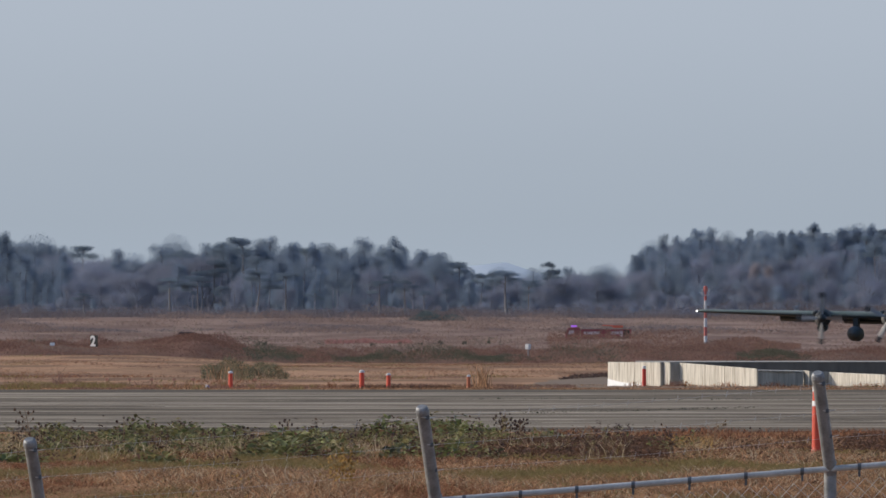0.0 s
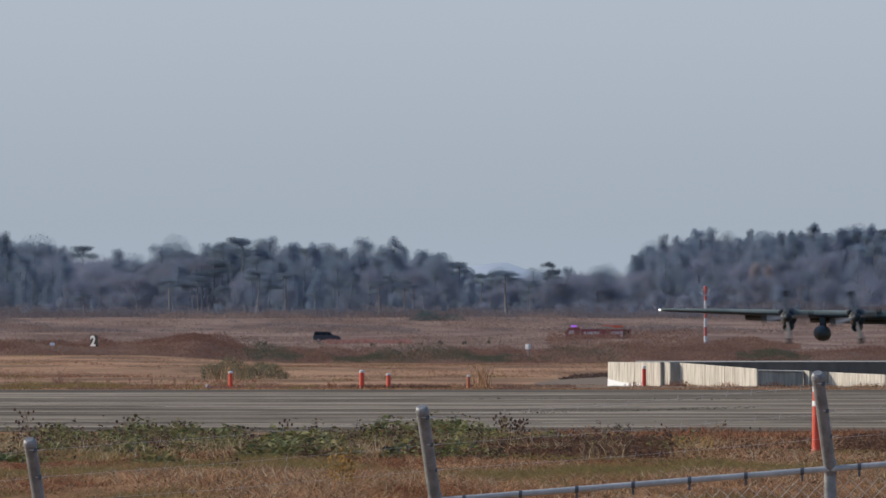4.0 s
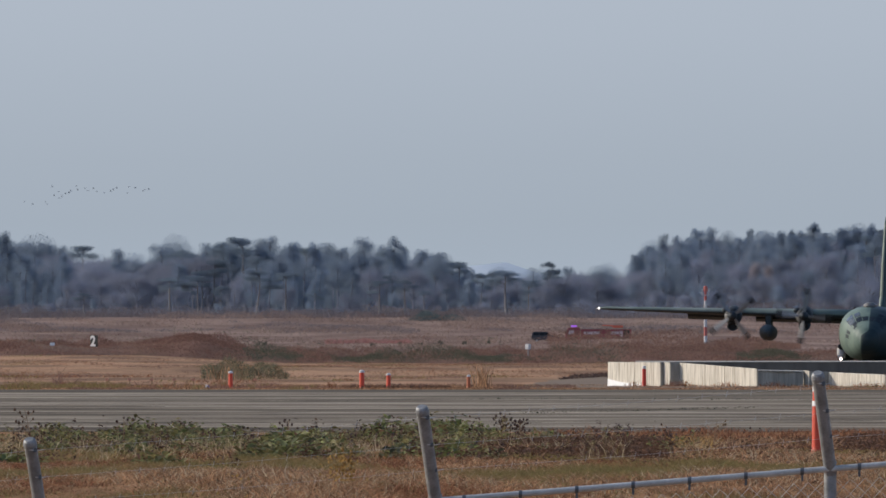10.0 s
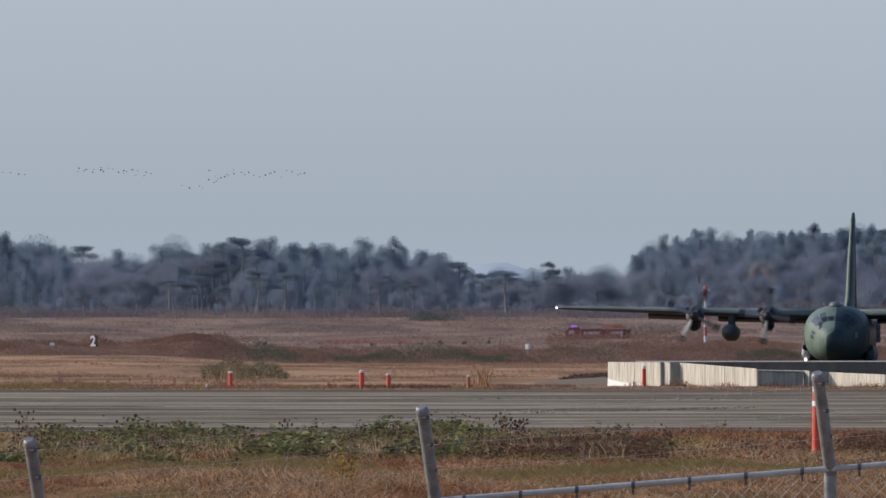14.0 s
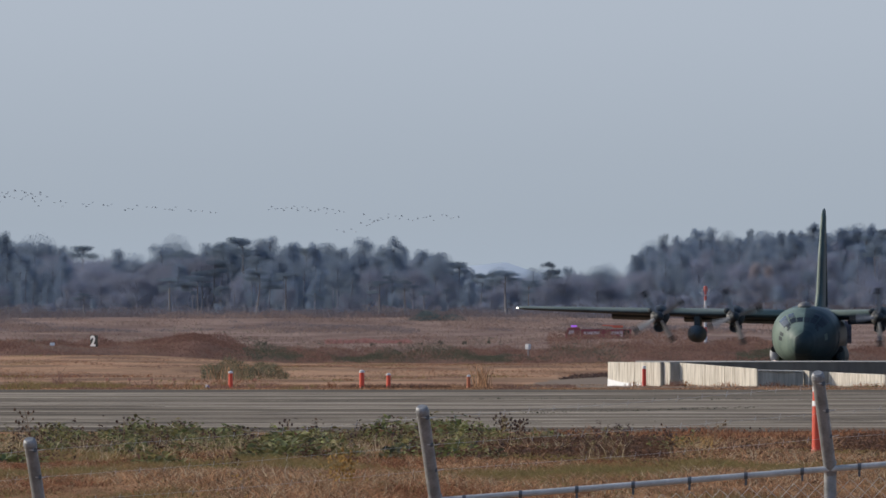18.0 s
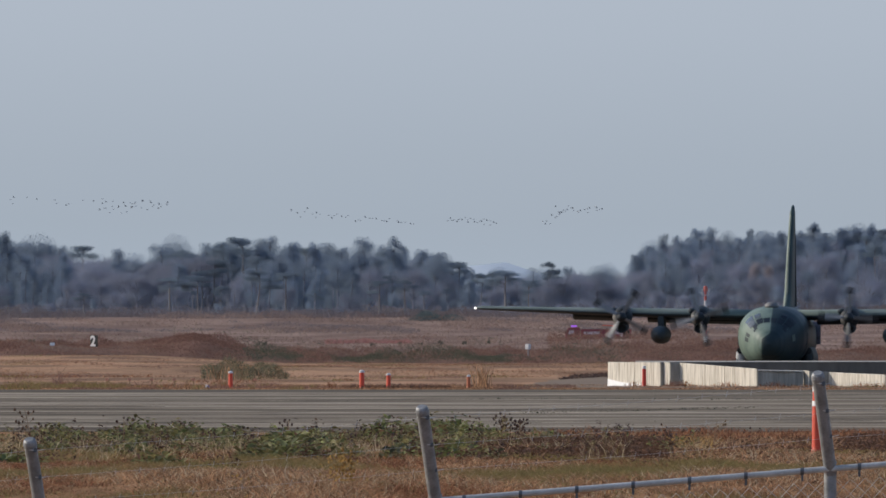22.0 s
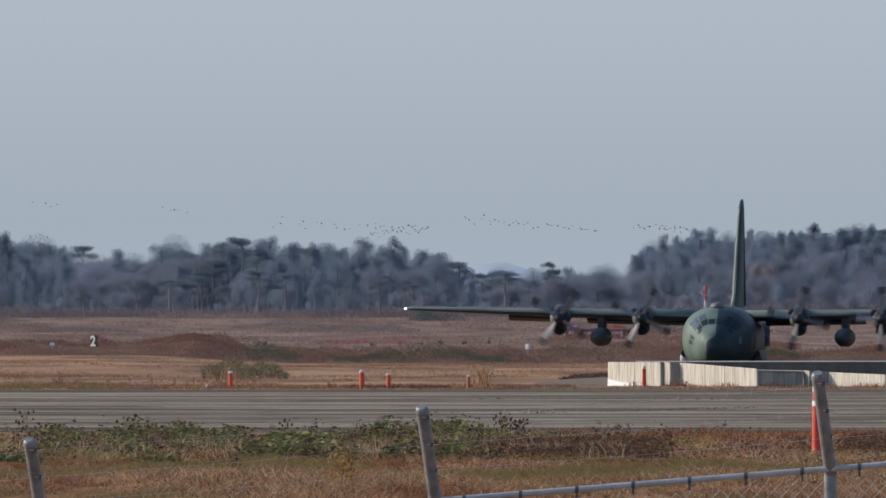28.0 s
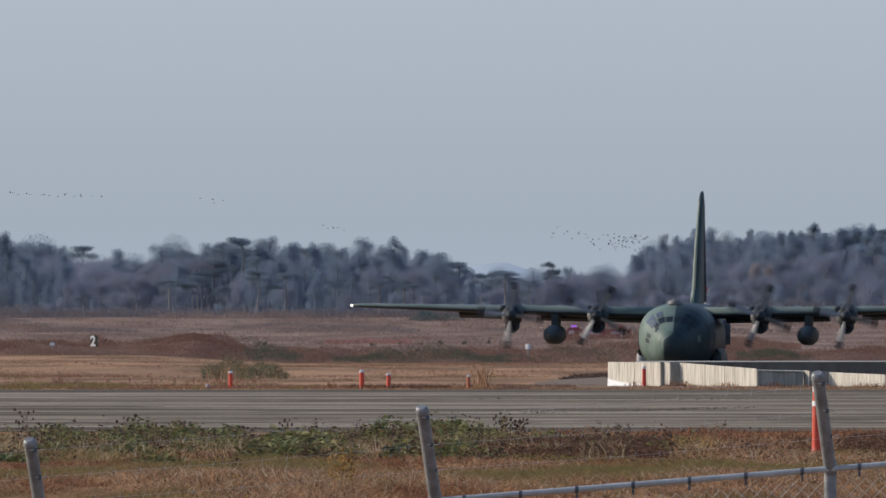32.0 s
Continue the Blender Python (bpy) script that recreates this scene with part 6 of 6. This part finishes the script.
blades("verge_grass", x, y, rng.uniform(0.03, 0.16, len(x)) * np.clip(1 + 0.8 * soft_noise(x / 0.5, y / 6, 3.0), 0.3, 2.0), rng.uniform(0.008, 0.02, len(x)), M_RUSSET, 0.7, "russet grass along the runway's near edge", "grass")
# taller single plants that stand out of the weeds
for seed, m, lab, n, h0, h1 in ((1.0, M_LEAF, "tall green weeds standing out of the verge", 90, 0.2, 0.42), (2.0, M_LEAF_PALE, "tall yellowish weeds standing out of the verge", 50, 0.18, 0.38), (4.0, M_SEED, "tall dark withered weeds standing out of the verge", 110, 0.25, 0.5)):
    x, y = strewn(n, 205, 275, -0.030, 0.016)
    keep = soft_noise(x / 0.7, y / 15, seed) > -0.3
    x, y = x[keep], y[keep]
    weeds("tall_weeds", x, y, rng.uniform(h0, h1, len(x)), 22, 0.024, m, lab, 0.04)


def dry_stalk(x, y, h, heads, material, label, lean=0.0, leafy=0, leaf=M_GOLD):
    root = tagged(new("dry_stalk"), label, "weed", group="dry stalks on the verge")
    root.location = (x, y, float(ground_z(x, y)))
    rnd = np.random.default_rng(int(abs(x) * 1000 + y))
    bm = bmesh.new()
    tube(bm, [((0, 0, -0.05), 0.006), ((lean * 0.4, 0, h * 0.5), 0.005), ((lean, 0, h), 0.003)], 6)
    tops = []
    for k in range(heads * 2):
        z = h * rnd.uniform(0.5, 1.0)
        p = Vector((lean * z / h, 0, z * 0.85))
        q = Vector((lean * z / h + rnd.uniform(-0.15, 0.15), rnd.uniform(-0.05, 0.05), z))
        tube(bm, [(p, 0.003), (q, 0.002)], 5)
        tops.append(q)
    part("stem", bm, M_STEM, root)
    for q in tops:
        bm = bmesh.new()
        r = rnd.uniform(0.009, 0.019)
        tube(bm, [(q + Vector((0, 0, -r)), r * 0.3), (q, r), (q + Vector((0, 0, r)), r * 0.8), (q + Vector((0, 0, r * 1.7)), r * 0.2)], 7)
        part("seed_head", bm, material, root)
    if leafy:
        pts = np.stack([rnd.normal(0, 0.075, leafy), rnd.normal(0, 0.05, leafy), h * rnd.uniform(0.25, 0.9, leafy)], -1)
        v, f = quads(pts, 0.014, rnd, 0.2)
        sheet("foliage", v, f, leaf, root)


for x, y, h, heads, lean in ((-5.85, 230, 0.42, 6, 0.0), (-6.1, 225, 0.36, 4, -0.05), (-4.75, 236, 0.50, 6, 0.0), (-4.4, 242, 0.45, 2, 0.03), (-4.1, 236, 0.30, 4, 0.0), (-5.2, 222, 0.3, 4, 0.0),
                             (-2.3, 236, 0.47, 7, 0.04), (-1.95, 228, 0.33, 5, 0.0), (-2.8, 232, 0.3, 4, 0.0), (-0.85, 240, 0.45, 5, 0.05), (-1.2, 220, 0.34, 5, 0.0), (0.9, 240, 0.50, 8, 0.04),
                             (1.15, 236, 0.46, 7, -0.03), (0.45, 235, 0.36, 4, 0.0), (3.6, 260, 0.40, 4, 0.02), (2.6, 240, 0.3, 3, 0.0), (-3.3, 226, 0.32, 5, 0.0), (5.1, 262, 0.34, 4, 0.0), (6.2, 260, 0.36, 5, 0.0)):
    dry_stalk(x, y, h, heads, M_SEED, "dry weed stalk with dark seed heads")
dry_stalk(0.92, 234, 0.54, 8, M_SEED, "bushy olive-brown weed with seed heads", 0.0, 90, M_GRASS_GREEN)
dry_stalk(1.12, 236, 0.46, 6, M_SEED, "bushy olive-brown weed with seed heads", 0.03, 70, M_DEADLEAF)
dry_stalk(3.95, 232, 0.50, 5, M_STEM, "tall pale dry stalk", 0.06)
dry_stalk(-5.28, 205, 0.66, 7, M_DEADLEAF, "tall russet dry stalk leaning over", -0.13)
dry_stalk(-0.97, 152, 0.40, 3, M_GOLD, "golden dry weed with curled leaves", 0.02, 230)
dry_stalk(-1.85, 146, 0.34, 3, M_STEM, "small grey dry weed", 0.02, 14)
# tufts in the runway's joints
px = np.concatenate([rng.uniform(1.0, 13.0, 260), rng.uniform(2.0, 9.5, 220), rng.uniform(-8, 12, 20)])
py = np.concatenate([560 - 0.5 * px[:260] ** 1.2 + 3 * rng.normal(size=260), 425 + 6 * px[260:480] + 3 * rng.normal(size=220), rng.uniform(380, 670, 20)])
n = len(px)
blades("joint_grass", px, py, rng.uniform(0.015, 0.075, n), rng.uniform(0.015, 0.05, n), M_BRUSH_GREEN, 0.7, "dark weeds growing in the runway's joints", "grass", lift=0.07)

# ---------------------------------------------------------------- birds
# the leader's way for each flock: seconds, metres across, metres up, 4850 m off
FLOCKS = {}
FLOCKS["a"] = ((0, -216.7, 55.8), (6, -138.9, 55.8), (8, -113.0, 51.0), (10, -90.2, 50.6), (12, -64.8, 52.0), (14, -42.0, 55.5), (17, -7.6, 44.0), (18, 5.5, 42.0), (19, 18.3, 41.2), (20, 31.0, 43.5), (21, 42.0, 47.0), (22, 49.5, 44.5), (24, 63.9, 39.7), (26, 82.3, 36.5), (32, 130.6, 26.4))
FLOCKS["b"] = ((0, -253.0, 50.6), (10, -140.7, 50.6), (12, -118.2, 52.0), (14, -90.2, 55.3), (17, -48.6, 45.4), (18, -30.6, 43.4), (20, -3.3, 44.4), (22, 16.6, 39.9), (25, 52.0, 37.7), (28, 76.2, 37.7), (32, 115.1, 29.9))
FLOCKS["c"] = ((0, -356.7, 50.6), (16, -149.3, 50.6), (18, -123.4, 48.9), (20, -107.0, 45.8), (22, -84.2, 45.8), (24, -61.2, 41.0), (25, -47.3, 39.2), (28, -4.1, 38.2), (30, 30.4, 34.4), (32, 63.2, 35.1))
FLOCKS["d"] = ((0, -530.3, 46.8), (25, -163.1, 46.8), (28, -119.1, 45.4), (30, -93.3, 45.6), (32, -67.9, 46.6))
FLOCKS["e"] = ((0, -512.0, 49.5), (28, -157.0, 49.0), (32, -106.0, 48.0))
FLOCKS["f"] = ((0, -424.0, 50.0), (28, -79.0, 43.5), (30, -54.6, 42.0), (32, -30.0, 38.0))

# how the flocks draw together: seconds, share of their length
TIGHT = {"a": ((0, 1.0), (18, 1.0), (19, 0.9), (20, 0.65), (21, 0.45), (22, 0.5), (24, 0.7)), "b": ((0, 1.0), (18, 1.0), (19, 0.85), (20, 0.6), (25, 0.7)), "c": ((0, 1.0), (25, 1.0), (28, 0.8), (32, 0.5)), "d": ((0, 1.0),), "e": ((0, 1.0),), "f": ((0, 1.0),)}


def make_bird(span, lift, label):
    bird = tagged(new("goose"), label, "bird", group="flock of geese")
    bm = bmesh.new()
    tube(bm, [((-0.32, 0, 0), 0.01), ((-0.24, 0, 0), 0.045), ((-0.05, 0, 0), 0.08), ((0.14, 0, 0.01), 0.05), ((0.26, 0, 0.03), 0.022), ((0.35, 0, 0.045), 0.025), ((0.40, 0, 0.045), 0.006)], 8)
    part("body", bm, M_BIRD, bird, smooth=True)
    for sgn in (-1, 1):
        bm = bmesh.new()
        loft(bm, [[(c - r * 0.25 * k, sgn * r, 0.03 + lift * r + t) for c, t in ((0.15, 0), (0.0, 0.03), (-0.20 * (1.3 - r), 0), (0.0, -0.02))] for k, r in ((0, 0.06), (0.3, span * 0.25), (1, span * 0.5))])
        part("wing", bm, M_BIRD, bird)
    return bird


GEESE = [make_bird(1.3, 0.55, "goose flying with raised wings"), make_bird(1.35, -0.35, "goose flying with lowered wings"), make_bird(1.35, 0.15, "goose gliding with level wings")]
BIRDS = []
shape = random.Random(11)
FORM = []
# places behind the leader: flock, how many, metres back, metres up, how loose
for flock, count, back, up, loose in (("a", 22, 31.0, -1.7, 1.1), ("a", 10, 17.0, -6.3, 1.1), ("b", 24, 24.0, 1.0, 1.4), ("b", 34, 62.0, 3.2, 1.2), ("c", 34, 23.0, -1.6, 1.7), ("c", 22, 62.0, 1.5, 1.8), ("d", 4, 6.5, -0.3, 0.5), ("e", 16, 29.0, 0.9, 0.5), ("f", 5, 7.0, 0.6, 0.5)):
    for k in range(count):
        u = (k + shape.random()) / count
        start = 22.0 if (flock, count) == ("a", 10) else 39.0 if count == 34 and flock == "b" else 0.0
        FORM.append((flock, start + back * u, up * u + shape.gauss(0, loose * 0.5) * (0.4 + u), shape.uniform(-60, 60)))
for k, (flock, back, up, deep) in enumerate(FORM):
    src = GEESE[k % 3]
    bird = src if k < 3 else copy_thing(src, pose(0, 0, 0))
    BIRDS.append((bird, flock, back, up, deep))

# ---------------------------------------------------------------- what moves
# blade angle of each propeller, in degrees from upright, at some seconds
TURN_A = ((0, 1), (1, 53), (2, 24), (3, 85), (6, 87), (7, 59), (8, 24), (9, 87), (10, 53), (11, 27), (12, 88), (13, 58), (14, 27), (17, 89), (18, 58), (19, 28), (20, 89), (21, 62), (22, 30), (23, 2), (24, 64), (25, 35), (28, 35), (29, 8), (30, 70), (31, 38), (32, 7))
TURN_B = ((0, 25), (1, 18), (2, 2), (3, 69), (6, 2), (7, 72), (8, 46), (9, 26), (10, 7), (11, 75), (12, 56), (13, 32), (14, 9), (17, 3), (18, 70), (19, 46), (20, 24), (21, 3), (22, 73), (23, 53), (24, 30), (25, 9), (28, 26), (29, 8), (30, 75), (31, 53), (32, 30))
TURN_C = ((0, 0), (17, 41), (18, 87), (19, 44), (20, 1), (21, 47), (22, 3), (23, 50), (24, 8), (25, 55), (28, 14), (29, 63), (30, 17), (31, 66), (32, 22))
TURN_D = ((0, 0), (28, 2), (29, 70), (30, 54), (31, 33), (32, 13))
PHASES = (TURN_A, TURN_B, TURN_C, TURN_D)


def motions():
    def tyre_height(x, y):
        return float(np.interp(y, DIST, RISE)) + 0.012

    rows = []
    for t, x, y in (
            (0.0, 40.22, 1246.0),
            (1.0, 39.43, 1238.4),
            (2.0, 38.55, 1230.7),
            (3.0, 37.70, 1222.9),
            (6.0, 35.14, 1199.3),
            (7.0, 34.28, 1191.3),
            (8.0, 33.49, 1183.3),
            (9.0, 32.62, 1175.2),
            (10.0, 31.74, 1167.0),
            (11.0, 30.87, 1158.8),
            (12.0, 30.04, 1150.5),
            (13.0, 29.20, 1142.1),
            (14.0, 28.39, 1133.7),
            (17.0, 26.19, 1108.1),
            (18.0, 25.42, 1099.5),
            (19.0, 24.74, 1090.8),
            (20.0, 24.02, 1082.0),
            (21.0, 23.24, 1073.2),
            (22.0, 22.43, 1064.3),
            (23.0, 21.71, 1055.3),
            (24.0, 20.92, 1046.3),
            (25.0, 20.14, 1037.2),
            (28.0, 17.87, 1009.7),
            (29.0, 17.10, 1000.4),
            (30.0, 16.34, 991.0),
            (31.0, 15.56, 981.6),
            (32.0, 14.66, 972.1)):
        nod = float(np.interp(t, (0, 13, 19, 23, 28, 30, 32), (-0.5, -0.55, -0.2, -0.2, -0.05, 0.0, 0.1)))
        rows.append((t, pose(x, y, tyre_height(x, y), nod, 0.2, float(np.interp(t, (0, 14, 32), (-4.9, -4.4, -4.75))))))
    walk(plane, rows)
    for (prop, ex, hz), known in zip(PROPS, PHASES):
        spin, rows = known[0][1], []
        for (t0, p0), (t1, p1) in zip(known, known[1:]):
            n = round((t1 - t0) * 20)
            turn = 81.0 * n + (p0 - p1 - 81.0 * n + 45.0) % 90.0 - 45.0
            rows += [((t0 + j / 20), spin - turn * j / n) for j in range(n)]
            spin -= turn
        rows.append((32.0, spin))
        walk(prop, [(t, pose(ex, -3.85, hz, 0, a, 0)) for t, a in rows])
    rows = []
    for t, x in ((0.0, -39.73), (1.0, -34.38), (2.0, -29.30), (3.0, -23.96), (3.5, -21.20), (5.5, -9.09), (6.0, -6.15), (7.0, -0.36), (8.0, 5.43), (9.0, 10.96), (10.0, 16.12), (11.0, 21.02), (12.0, 24.41), (13.0, 25.00), (32.0, 25.00)):
        rows.append((t, pose(x, CAR_Y, float(ground_z(x, CAR_Y)), 0, 0, 0)))
    walk(car, rows)
    for bird, flock, back, up, deep in BIRDS:
        walk(bird, [(t, pose(x - back * float(np.interp(t, *zip(*TIGHT[flock]))), 4900 + deep, z + up, 0, 0, 0)) for t, x, z in FLOCKS[flock]])


motions()
